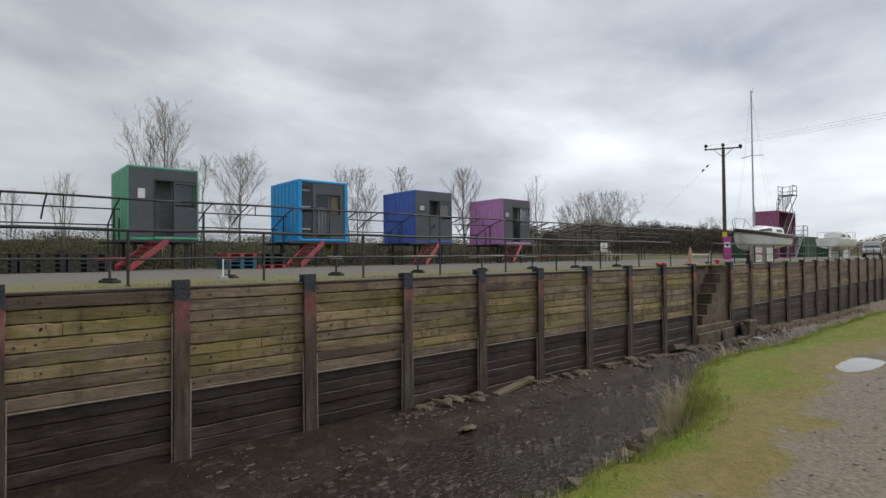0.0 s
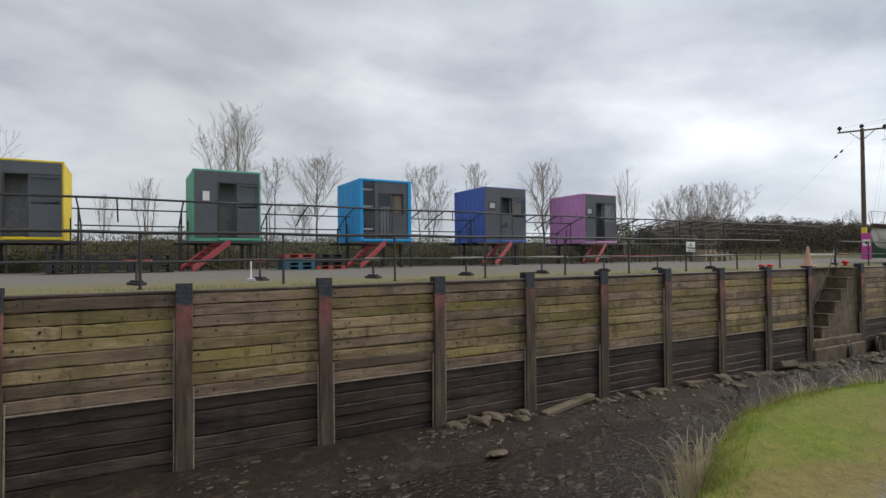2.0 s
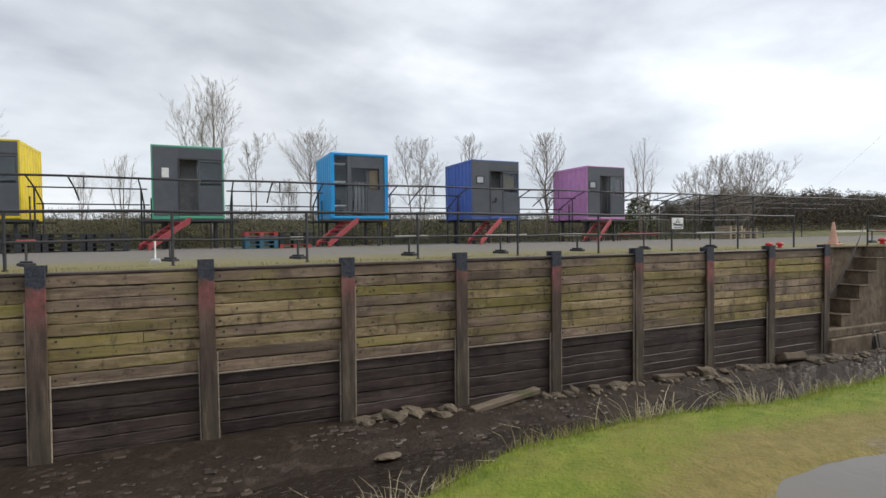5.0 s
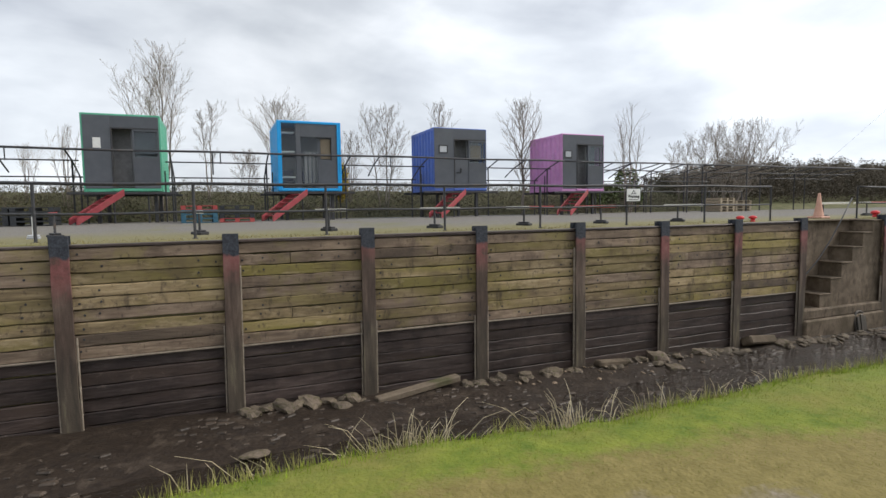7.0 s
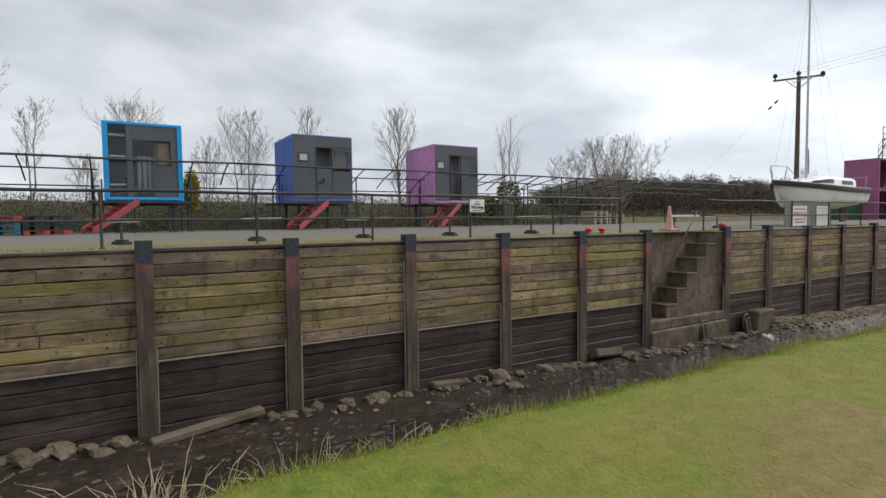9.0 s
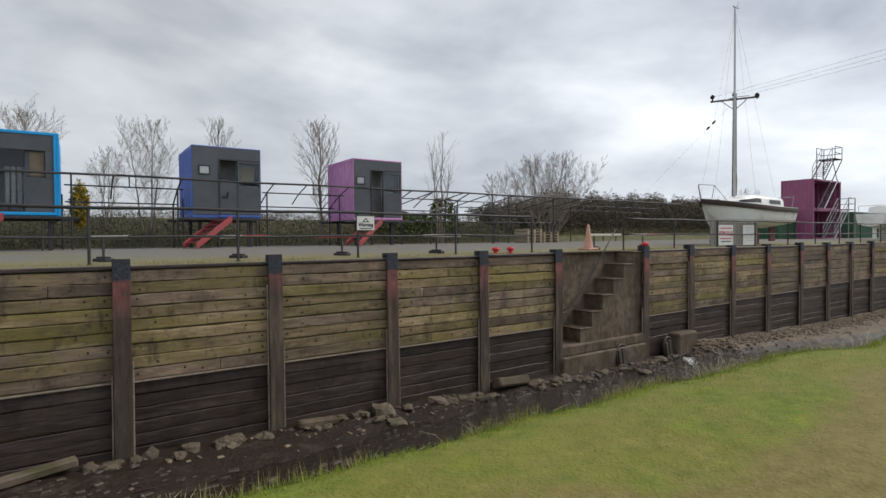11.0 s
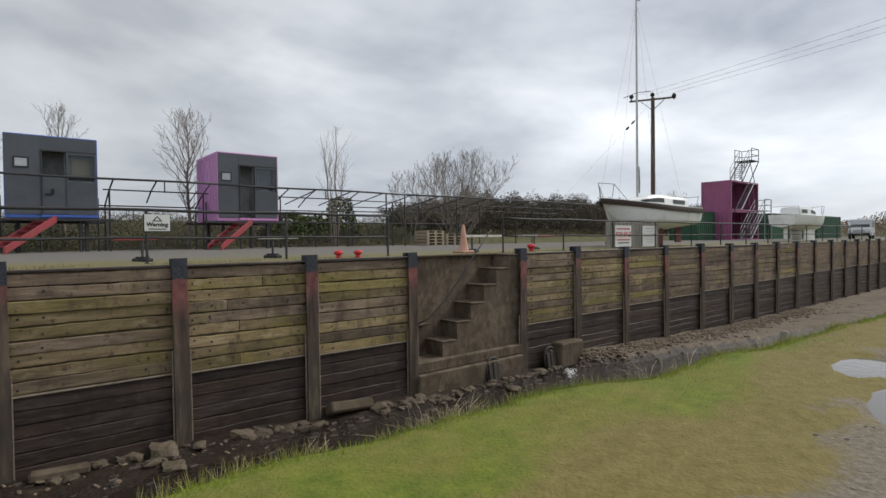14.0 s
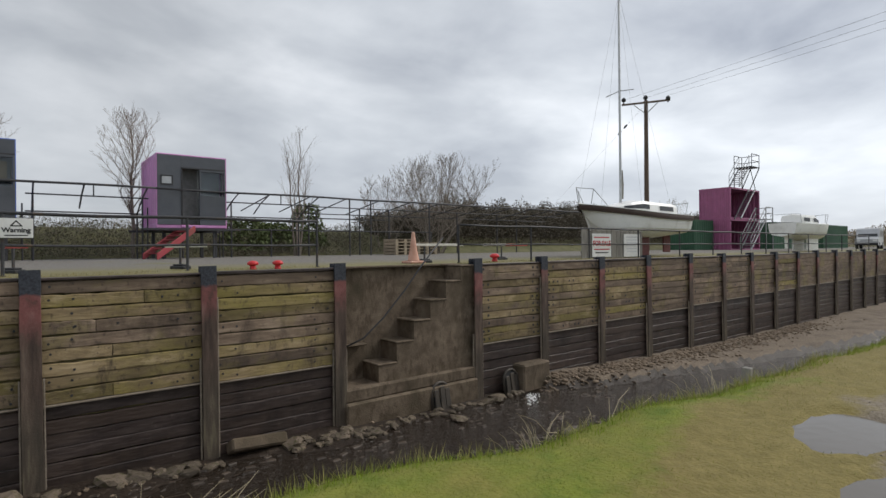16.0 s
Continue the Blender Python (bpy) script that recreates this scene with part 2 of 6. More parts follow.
PILE = pile_material("painted_pile")
LEDGE = mat("weathered_ledge", [(0.20, 0.16, 0.12), (0.34, 0.29, 0.23)], 8, 0.7, 0.0, 0.3, 40, 0.2)
CONCRETE = mat("stained_concrete", [(0.095, 0.071, 0.048), (0.15, 0.113, 0.079), (0.215, 0.168, 0.12)], 3, 0.9, 0.0, 0.6, 24, 0.08, grime=(0.06, 0.042, 0.026),
               stain=(0.065, 0.05, 0.03), stain_scale=0.9, stain_at=(0.45, 0.7))
PIPE = mat("dark_painted_pipe", [(0.034, 0.034, 0.037), (0.066, 0.066, 0.07)], 20, 0.55, 0.3, 0.2, 60, 0.2, stain=(0.10, 0.07, 0.05), stain_scale=5, stain_at=(0.6, 0.75))
RUBBER = mat("black_rubber", [(0.018, 0.018, 0.02), (0.036, 0.036, 0.037)], 20, 0.7, 0.0, 0.2, 60)
DARK_CLAD = mat("charcoal_cladding", [(0.078, 0.085, 0.100), (0.096, 0.104, 0.122)], 3, 0.65, 0.0, 0.1, 60, 0.06, stain=(0.11, 0.116, 0.13), stain_scale=0.8, stain_at=(0.5, 0.8))
DARK_IN = mat("dark_interior", [(0.035, 0.033, 0.032), (0.06, 0.055, 0.05)], 3, 0.8)


# ---- mesh maker ----
class M:
    """Collects vertices and faces, then links them as one mesh object."""

    def __init__(self):
        self.v, self.f = [], []

    def add(self, vs, fs):
        k = len(self.v)
        self.v += [tuple(p) for p in vs]
        self.f += [tuple(i + k for i in f) for f in fs]
        return self

    def box(self, x0, x1, y0, y1, z0, z1, c=0.0, m=None):
        if c <= 0:
            vs = [(x, y, z) for x in (x0, x1) for y in (y0, y1) for z in (z0, z1)]
            fs = [(0, 1, 3, 2), (4, 6, 7, 5), (0, 4, 5, 1), (2, 3, 7, 6), (0, 2, 6, 4), (1, 5, 7, 3)]
        else:                                     # chamfered: each corner is three points
            lo, hi = (x0, y0, z0), (x1, y1, z1)
            vs, ix = [], {}
            for sx in (0, 1):
                for sy in (0, 1):
                    for sz in (0, 1):
                        s = (sx, sy, sz)
                        for ax in range(3):
                            p = [hi[a] if s[a] else lo[a] for a in range(3)]
                            for a in range(3):
                                if a != ax:
                                    p[a] += -c if s[a] else c
                            ix[s, ax] = len(vs)
                            vs.append(p)
            fs = []
            for ax in range(3):
                a, b = (ax + 1) % 3, (ax + 2) % 3
                for side in (0, 1):
                    q = []
                    for i, j in ((0, 0), (1, 0), (1, 1), (0, 1)):
                        s = [0, 0, 0]
                        s[ax], s[a], s[b] = side, i, j
                        q.append(ix[tuple(s), ax])
                    fs.append(q if side else q[::-1])
                for i in (0, 1):
                    for j in (0, 1):
                        s0, s1 = [0, 0, 0], [0, 0, 0]
                        s0[a], s0[b], s1[a], s1[b] = i, j, i, j
                        s1[ax] = 1
                        s0, s1 = tuple(s0), tuple(s1)
                        q = [ix[s0, a], ix[s1, a], ix[s1, b], ix[s0, b]]
                        fs.append(q if i == j else q[::-1])
            for s in [(i, j, k) for i in (0, 1) for j in (0, 1) for k in (0, 1)]:
                q = [ix[s, 0], ix[s, 1], ix[s, 2]]
                fs.append(q if sum(s) % 2 else q[::-1])
        if m is not None:
            vs = [m @ Vector(p) for p in vs]
        return self.add(vs, fs)

    def tube(self, pts, radii, n=8, cap=True):
        pts = [Vector(p) for p in pts]
        if not hasattr(radii, "__len__"):
            radii = [radii] * len(pts)
        vs, fs = [], []
        ref = None
        for i, p in enumerate(pts):
            d = (pts[min(i + 1, len(pts) - 1)] - pts[max(i - 1, 0)]).normalized()
            if ref is None:
                ref = d.orthogonal().normalized()
            u = (ref - d * ref.dot(d))
            u = u.normalized() if u.length > 1e-5 else d.orthogonal().normalized()
            ref, w = u, d.cross(u)
            for k in range(n):
                a = 2 * math.pi * k / n
                vs.append(p + (u * math.cos(a) + w * math.sin(a)) * radii[i])
        for i in range(len(pts) - 1):
            for k in range(n):
                k2 = (k + 1) % n
                fs.append((i * n + k, i * n + k2, (i + 1) * n + k2, (i + 1) * n + k))
        if cap:
            fs += [tuple(range(n))[::-1], tuple((len(pts) - 1) * n + k for k in range(n))]
        return self.add(vs, fs)

    def lathe(self, rings, n=16, at=(0, 0, 0)):
        vs = [(at[0] + r * math.cos(2 * math.pi * k / n), at[1] + r * math.sin(2 * math.pi * k / n), at[2] + z) for r, z in rings for k in range(n)]
        fs = [(i * n + k, i * n + (k + 1) % n, (i + 1) * n + (k + 1) % n, (i + 1) * n + k) for i in range(len(rings) - 1) for k in range(n)]
        fs += [tuple(range(n))[::-1], tuple((len(rings) - 1) * n + k for k in range(n))]
        return self.add(vs, fs)

    def prism(self, poly, axis, a, b):
        """A polygon of (u, v) swept along axis from a to b."""
        def at(u, v, w):
            return ((w, u, v), (u, w, v), (u, v, w))[axis]
        n = len(poly)
        vs = [at(u, v, a) for u, v in poly] + [at(u, v, b) for u, v in poly]
        fs = [tuple(range(n)), tuple(range(2 * n - 1, n - 1, -1))] + [(i, i + n, (i + 1) % n + n, (i + 1) % n) for i in range(n)]
        return self.add(vs, fs)

    def mesh(self, name, material, smooth=False, fix=True):
        me = bpy.data.meshes.new(name)
        me.from_pydata(self.v, [], self.f)
        if fix and len(self.f) < 20000:
            bm = bmesh.new()
            bm.from_mesh(me)
            bmesh.ops.recalc_face_normals(bm, faces=bm.faces)
            bm.to_mesh(me)
            bm.free()
        me.materials.append(material)
        if smooth:
            me.polygons.foreach_set("use_smooth", [True] * len(me.polygons))
        return me


def part(name, m, material, parent=None, label="", smooth=False, at=None):
    ob = new(name, m if isinstance(m, bpy.types.Mesh) else m.mesh(name, material, smooth))
    if parent is not None:
        ob.parent = parent
    if at is not None:
        ob.matrix_basis = at
    if label:
        ob["label"] = label
    return ob


def thing(name, at, label, category, group="", kind=""):
    ob = new(name)
    ob.empty_display_size = 0.2
    ob.matrix_basis = at if isinstance(at, Matrix) else pose(*at)
    return tagged(ob, label, category, group, kind)


def lerp(table, x):
    xs, ys = zip(*table)
    return float(np.interp(x, xs, ys))


# ---- plan ----
YARD = 1.10                                    # level of the yard above the path
FACE = 11.60                                   # face of the planking
POSTS = [-5.45, -2.55, 0.30, 3.15, 5.94, 8.8, 11.62, 14.43, 17.31, 20.19, 23.05, 26.0, 30.42, 33.3, 36.36, 39.38, 42.67, 45.78, 48.8, 51.8, 54.93, 58.1, 61.5]
FAR_POSTS = [61.5 + 3.05 * i for i in range(1, 18)]
BANK = [(-30, 2.3), (0, 2.4), (3.7, 2.42), (5.4, 2.40), (6.25, 2.62), (7.0, 3.1), (7.8, 3.47), (8.3, 3.66), (9.4, 3.66), (10.4, 3.62), (11.2, 3.50), (11.6, 3.42), (12.0, 3.52), (13.4, 3.52), (16.1, 3.47), (17.4, 3.52),
        (18.9, 3.52), (20.3, 3.38), (21.8, 3.42), (22.5, 3.2), (23.4, 2.95), (24.9, 3.02), (26.2, 2.76), (27.5, 2.72), (30.5, 2.5), (40, 2.5), (60, 3.2), (80, 5.5), (120, 7)]
BED = [(-30, -2.05), (6, -2.42), (17, -2.62), (30, -2.72), (36, -2.85), (45, -3.1), (60, -3.15), (120, -3.2)]


MUD = [(-30, 8.0), (4, 8.2), (8, 8.9), (14, 9.2), (18, 9.6), (22, 10.3), (30, 10.5), (34, 11.2), (60, 11.5)]       # where the mud rises from the water
SHINGLE = [(32, 11.2), (33, 10.85), (34.6, 10.1), (37.5, 9.7), (41.8, 9.05), (49, 8.3), (53.6, 7.7), (70, 6.9), (120, 8)]   # edge of the shingle bar


def bed(x):
    return lerp(BED, x)


def bank_edge(x):
    return lerp(BANK, x) + 0.06 * noise.noise((x * 1.3, 3.1, 0)) + 0.07 * noise.noise((x * 3.1, 7.7, 0)) + 0.03 * noise.noise((x * 8.0, 1.7, 0))


def ground_z(x, y):
    e = bank_edge(x)
    if y > 11.8:
        z = YARD + 0.02 * noise.noise((x * 0.5, y * 0.5, 2))
        if y > 26:
            z += 0.5 * min(1, (y - 26) / 3)
        return z
    if y <= e:
        lip = max(0.0, 1 - (e - y) / 0.5)
        z = 0.035 * noise.noise((x * 0.8, y * 0.8, 0)) + 0.02 * noise.noise((x * 3, y * 3, 5)) - 0.10 * lip * lip
        for px, py, rx, ry in PUDDLES:
            d = ((x - px) / rx) ** 2 + ((y - py) / ry) ** 2
            d *= 1 + 0.4 * noise.noise((x * 1.6, y * 2.6, 6)) + 0.15 * noise.noise((x * 5, y * 6, 2))
            z -= 0.11 * max(0.0, 1.3 - d) if d < 1.3 else 0
        return z
    b = bed(x)
    wide = 2.1 + 0.5 * noise.noise((x * 0.35, 1.7, 0))
    u = min(1.0, (y - e) / wide)
    fall = u ** 0.75
    z = -0.10 + (b - 0.16 + 0.10) * fall
    z += 0.12 * noise.noise((x * 1.7, y * 1.7, 1)) * math.sin(math.pi * min(u, 1)) if u < 1 else 0
    shelf = max(0.0, (y - lerp(MUD, x) - 0.5 * noise.noise((x * 0.45, 9.0, 0)) - 0.2 * noise.noise((x * 1.6, 4.0, 0))) / 1.6)
    z += 0.24 * min(1.0, shelf) + 0.05 * noise.noise((x * 1.1, y * 1.1, 3)) + 0.02 * noise.noise((x * 4, y * 4, 8))
    if x > 32.4:
        z += 0.36 * min(1, (x - 32.4) / 0.6) * max(0, min(1, (y - lerp(SHINGLE, x) - 0.3 * noise.noise((x * 0.9, 2.2, 0)) - 0.15 * noise.noise((x * 2.7, 5.2, 0))) / 0.45))
    return z


PUDDLES = [(9.95, 1.97, 0.8, 0.26), (25.4, 1.38, 0.62, 0.34), (24.0, 0.70, 1.1, 0.33), (16.5, 1.58, 0.34, 0.12), (-4.0, 1.3, 1.2, 0.5)]
PATH_EDGE = [(-30, 1.6), (0, 1.5), (4.2, 1.45), (8, 1.95), (10.5, 2.1), (12, 1.35), (14, 0.85), (17, 0.9), (19.3, 0.95), (21.5, 0.85), (24, 1.0), (25, 1.3), (26, 1.5), (30, 1.2), (40, 1.2)]


def path_mask(x, y):
    """1 on the gravel path, 0 on the turf."""
    e = lerp(PATH_EDGE, x) + 0.5 * noise.noise((x * 0.7, y * 0.7, 0.4)) + 0.35 * noise.noise((x * 2.3, y * 2.3, 3.4))
    return max(0.0, min(1.0, 0.5 + (e - y) / 0.5))


def worn_mask(x, y):
    """Worn brown turf beside the path."""
    e = lerp(PATH_EDGE, x) + lerp([(8, 0.35), (12, 0.95), (18, 0.95), (24, 1.15), (30, 1.1)], x) + 0.8 * noise.noise((x * 0.45, y * 0.6, 7.4)) + 0.3 * noise.noise((x * 2.0, y * 2.0, 1.4))
    return max(0.0, min(1.0, 0.5 + (e - y) / 1.0))


def ground_material(name, layers, bump=0.5, bump_scale=40, rough=0.9):
    """layers: colours (dark, light), noise scale, and, but for the first, a mask: ('y', edge, soft) keeps the layer below that y; ('noise', scale, lo, hi)."""
    m = bpy.data.materials.new(name)
    m.use_nodes = True
    n, l = m.node_tree.nodes, m.node_tree.links
    p = n["Principled BSDF"]
    p.inputs["Roughness"].default_value = rough
    p.inputs["Specular IOR Level"].default_value = 0.3
    t = n.new("ShaderNodeTexCoord")
    s = n.new("ShaderNodeSeparateXYZ")
    l.new(t.outputs["Object"], s.inputs[0])
    col = None
    for dark, light, sc, mask in layers:
        g = n.new("ShaderNodeTexNoise")
        g.inputs["Scale"].default_value, g.inputs["Detail"].default_value, g.inputs["Roughness"].default_value = sc, 7, 0.7
        l.new(t.outputs["Object"], g.inputs["Vector"])
        r = n.new("ShaderNodeValToRGB")
        r.color_ramp.elements[0].position, r.color_ramp.elements[1].position = 0.33, 0.68
        r.color_ramp.elements[0].color, r.color_ramp.elements[1].color = (*dark, 1), (*light, 1)
        l.new(g.outputs["Fac"], r.inputs[0])
        if col is None:
            col = r.outputs[0]
            continue
        k = n.new("ShaderNodeMapRange")
        nz = n.new("ShaderNodeTexNoise")
        nz.inputs["Detail"].default_value = 6
        nz.inputs["Roughness"].default_value = 0.65
        l.new(t.outputs["Object"], nz.inputs["Vector"])
        if mask[0] == "attr":
            at_ = n.new("ShaderNodeAttribute")
            at_.attribute_name = mask[1]
            a = n.new("ShaderNodeMath")
            a.operation = "MULTIPLY_ADD"
            nz.inputs["Scale"].default_value = 9.0
            l.new(nz.outputs["Fac"], a.inputs[0])
            a.inputs[1].default_value = 0.9
            l.new(at_.outputs["Fac"], a.inputs[2])
            l.new(a.outputs[0], k.inputs[0])
            k.inputs[1].default_value, k.inputs[2].default_value = 0.75, 1.15
        elif mask[0] == "y":
            nz.inputs["Scale"].default_value = 0.55
            a = n.new("ShaderNodeMath")
            a.operation = "MULTIPLY_ADD"
            l.new(nz.outputs["Fac"], a.inputs[0])
            a.inputs[1].default_value = mask[3]
            l.new(s.outputs[1], a.inputs[2])
            l.new(a.outputs[0], k.inputs[0])
            k.inputs[1].default_value, k.inputs[2].default_value = mask[1] + mask[2] + mask[3] / 2, mask[1] - mask[2] + mask[3] / 2
        else:
            nz.inputs["Scale"].default_value = mask[1]
            l.new(nz.outputs["Fac"], k.inputs[0])
            k.inputs[1].default_value, k.inputs[2].default_value = mask[2], mask[3]
        mx = n.new("ShaderNodeMix")
        mx.data_type = "RGBA"
        l.new(k.outputs[0], mx.inputs[0])
        l.new(col, mx.inputs[6])
        l.new(r.outputs[0], mx.inputs[7])
        col = mx.outputs[2]
    l.new(col, p.inputs["Base Color"])
    bn = n.new("ShaderNodeTexNoise")
    bn.inputs["Scale"].default_value, bn.inputs["Detail"].default_value = bump_scale, 5
    l.new(t.outputs["Object"], bn.inputs["Vector"])
    b = n.new("ShaderNodeBump")
    b.inputs["Strength"].default_value, b.inputs["Distance"].default_value = bump, 0.03
    l.new(bn.outputs["Fac"], b.inputs["Height"])
    l.new(b.outputs[0], p.inputs["Normal"])
    return m


BANK_MAT = ground_material("bank_turf", [
    ((0.08, 0.125, 0.010), (0.20, 0.225, 0.03), 4, None),
    ((0.135, 0.138, 0.024), (0.225, 0.205, 0.048), 5, ("noise", 0.6, 0.46, 0.62)),
    ((0.145, 0.118, 0.034), (0.225, 0.182, 0.062), 7, ("attr", "worn")),
    ((0.115, 0.094, 0.068), (0.26, 0.22, 0.165), 18, ("attr", "path"))], 0.7, 30)
BED_MAT = ground_material("wet_mud", [
    ((0.016, 0.0105, 0.0075), (0.036, 0.025, 0.017), 7, None),
    ((0.036, 0.026, 0.019), (0.075, 0.056, 0.041), 26, ("noise", 2.2, 0.54, 0.66)),
    ((0.014, 0.010, 0.008), (0.03, 0.022, 0.017), 12, ("noise", 1.3, 0.55, 0.7))], 1.0, 14, 0.6)
SLOPE_MAT = ground_material("earth_bank", [
    ((0.09, 0.07, 0.04), (0.19, 0.16, 0.09), 8, None),
    ((0.08, 0.10, 0.02), (0.17, 0.18, 0.05), 8, ("noise", 1.0, 0.45, 0.6))], 0.8, 20)
YARD_MAT = ground_material("gravel_yard", [
    ((0.115, 0.107, 0.096), (0.225, 0.21, 0.19), 16, None),
    ((0.15, 0.135, 0.065), (0.22, 0.20, 0.10), 10, ("y", 15.0, 1.2, 3.0)),
    ((0.13, 0.13, 0.05), (0.20, 0.19, 0.09), 8, ("noise", 0.4, 0.56, 0.7))], 0.5, 30)
BAR_MAT = ground_material("tan_shingle", [
    ((0.10, 0.078, 0.056), (0.24, 0.19, 0.142), 13, None),
    ((0.06, 0.047, 0.033), (0.13, 0.10, 0.075), 20, ("noise", 0.9, 0.5, 0.66))], 0.9, 26, 0.85)
FIELD_MAT = ground_material("rough_field", [((0.07, 0.075, 0.03), (0.15, 0.14, 0.07), 1.5, None)], 0.5, 8)


# ---- ground: one sheet out to the horizon ----
def spaced(*runs):
    out = []
    for a, b, step in runs:
        out += list(np.arange(a, b - 1e-6, step))
    return out + [runs[-1][1]]


XS = spaced((-1600, -200, 200), (-200, -40, 20), (-40, -6, 1.0), (-6, 44, 0.14), (44, 80, 0.5), (80, 160, 4), (160, 400, 30), (400, 2000, 200))
YS = spaced((-1600, -200, 200), (-200, -20, 20), (-20, -2, 1.0), (-2, 1, 0.25), (1, 6.5, 0.09), (6.5, 11.75, 0.15)) + [11.8, 11.82, 12.2, 12.5, 12.52] \
    + spaced((12.8, 26, 0.6), (26, 40, 1), (40, 120, 8), (120, 2000, 160))


def yard_z(x, y):
    return YARD + 0.02 * noise.noise((x * 0.5, y * 0.5, 2)) + min(0.18, max(0.0, (y - 13.0) * 0.02))


BERM = 1.35                                    # rough earth bank behind the yard


def sheet_z(x, y):
    if 26.0 < x < 30.42 and 11.79 < y < 12.51:      # the recess of the steps
        return bed(x) - 0.2
    if y > 11.81 and y < 400:
        return yard_z(x, y) + (BERM * min(1, (y - 25.5) / 3.5) * (1 + 0.10 * noise.noise((x * 0.3, y * 0.3, 6)) + 0.05 * noise.noise((x * 1.1, y * 1.1, 2))) if y > 25.5 else 0)
    return ground_z(x, y)


verts = [(x, y, sheet_z(x, y)) for y in YS for x in XS]
nx = len(XS)
faces = [(j * nx + i, j * nx + i + 1, (j + 1) * nx + i + 1, (j + 1) * nx + i) for j in range(len(YS) - 1) for i in range(nx - 1)]
me = bpy.data.meshes.new("ground")
me.from_pydata(verts, [], faces)
for m_ in (BANK_MAT, SLOPE_MAT, BED_MAT, YARD_MAT, FIELD_MAT, BAR_MAT):
    me.materials.append(m_)
slots = []
for j in range(len(YS) - 1):
    for i in range(nx - 1):
        x, y = XS[i], YS[j]
        if y >= 25:
            slots.append(4)
        elif y >= 11.8:
            slots.append(3)
        else:
            z = verts[j * nx + i][2]
            e_ = bank_edge(x)
            slots.append(0 if y < e_ + 0.12 else (1 if z > bed(x) + 0.35 and y < e_ + 2.4 else (5 if x > 32.4 and z > bed(x) + 0.02 else 2)))
for nm, fn in (("path", path_mask), ("worn", worn_mask)):
    at_ = me.attributes.new(nm, "FLOAT", "POINT")
    at_.data.foreach_set("value", [fn(x, y) if -2 < y < 6 and -8 < x < 60 else float(-3.5 < y <= 0) for x, y, _ in verts])
me.polygons.foreach_set("material_index", slots)
me.polygons.foreach_set("use_smooth", [True] * len(me.polygons))
ground = tagged(new("ground", me), "grassy bank, muddy creek bed and gravel yard", "ground", kind="structure")


def water_material(name, base, rough, bump, scale, stretch):
    m = bpy.data.materials.new(name)
    m.use_nodes = True
    n, l = m.node_tree.nodes, m.node_tree.links
    p = n["Principled BSDF"]
    p.inputs["Base Color"].default_value, p.inputs["Roughness"].default_value, p.inputs["IOR"].default_value = (*base, 1), rough, 1.33
    t = n.new("ShaderNodeTexCoord")
    mp = n.new("ShaderNodeMapping")
    mp.inputs["Scale"].default_value, mp.inputs["Rotation"].default_value = stretch, (0, 0, 0.35)
    l.new(t.outputs["Object"], mp.inputs["Vector"])
    a = n.new("ShaderNodeTexNoise")
    a.inputs["Scale"].default_value, a.inputs["Detail"].default_value, a.inputs["Distortion"].default_value = scale, 3, 0.9
    l.new(mp.outputs[0], a.inputs["Vector"])
    b = n.new("ShaderNodeBump")
    b.inputs["Strength"].default_value, b.inputs["Distance"].default_value = min(1.0, bump), 0.085 if scale < 6 else 0.1
    l.new(a.outputs["Fac"], b.inputs["Height"])
    l.new(b.outputs[0], p.inputs["Normal"])
    return m


WATER = water_material("brown_water", (0.024, 0.017, 0.012), 0.08, 1.0, 5.5, (1.0, 2.4, 1.0))
STILL = water_material("puddle_water", (0.14, 0.125, 0.105), 0.06, 0.03, 6.0, (1, 1, 1))
w = M()
xs_w = [-40, -20, -6] + [v * 1.0 for v in range(0, 62, 2)] + [80, 120, 300]
for a, b in zip(xs_w, xs_w[1:]):
    w.add([(a, 2.6, bed(a) - 0.075), (b, 2.6, bed(b) - 0.075), (b, 11.62, bed(b) - 0.075), (a, 11.62, bed(a) - 0.075)], [(0, 1, 2, 3)])
tagged(part("water", w, WATER), "shallow brown rippled creek water over mud", "water", kind="structure")
for px, py, rx, ry in PUDDLES:
    pm = M()
    pm.add([(px + 1.3 * rx * math.cos(a), py + 1.3 * ry * math.sin(a), -0.035) for a in [2 * math.pi * k / 24 for k in range(24)]], [tuple(range(24))])
    tagged(part("puddle", pm, STILL), "pale still rain puddle on the path", "puddle", kind="structure")

# ---- quay wall: backing, posts; the planks come last in the file ----
wall = thing("wall_quay", (0, 0, 0), "timber plank quay wall between rusty steel posts, mossy above and dark below", "wall", kind="structure")
back = M()
back.box(-60, 26.0, 11.84, 12.0, -4.2, YARD - 0.04).box(30.4, 130, 11.84, 12.0, -4.2, YARD - 0.04)
part("backing", back, WET_TIMBER, wall, "dark earth-filled backing behind the planks")


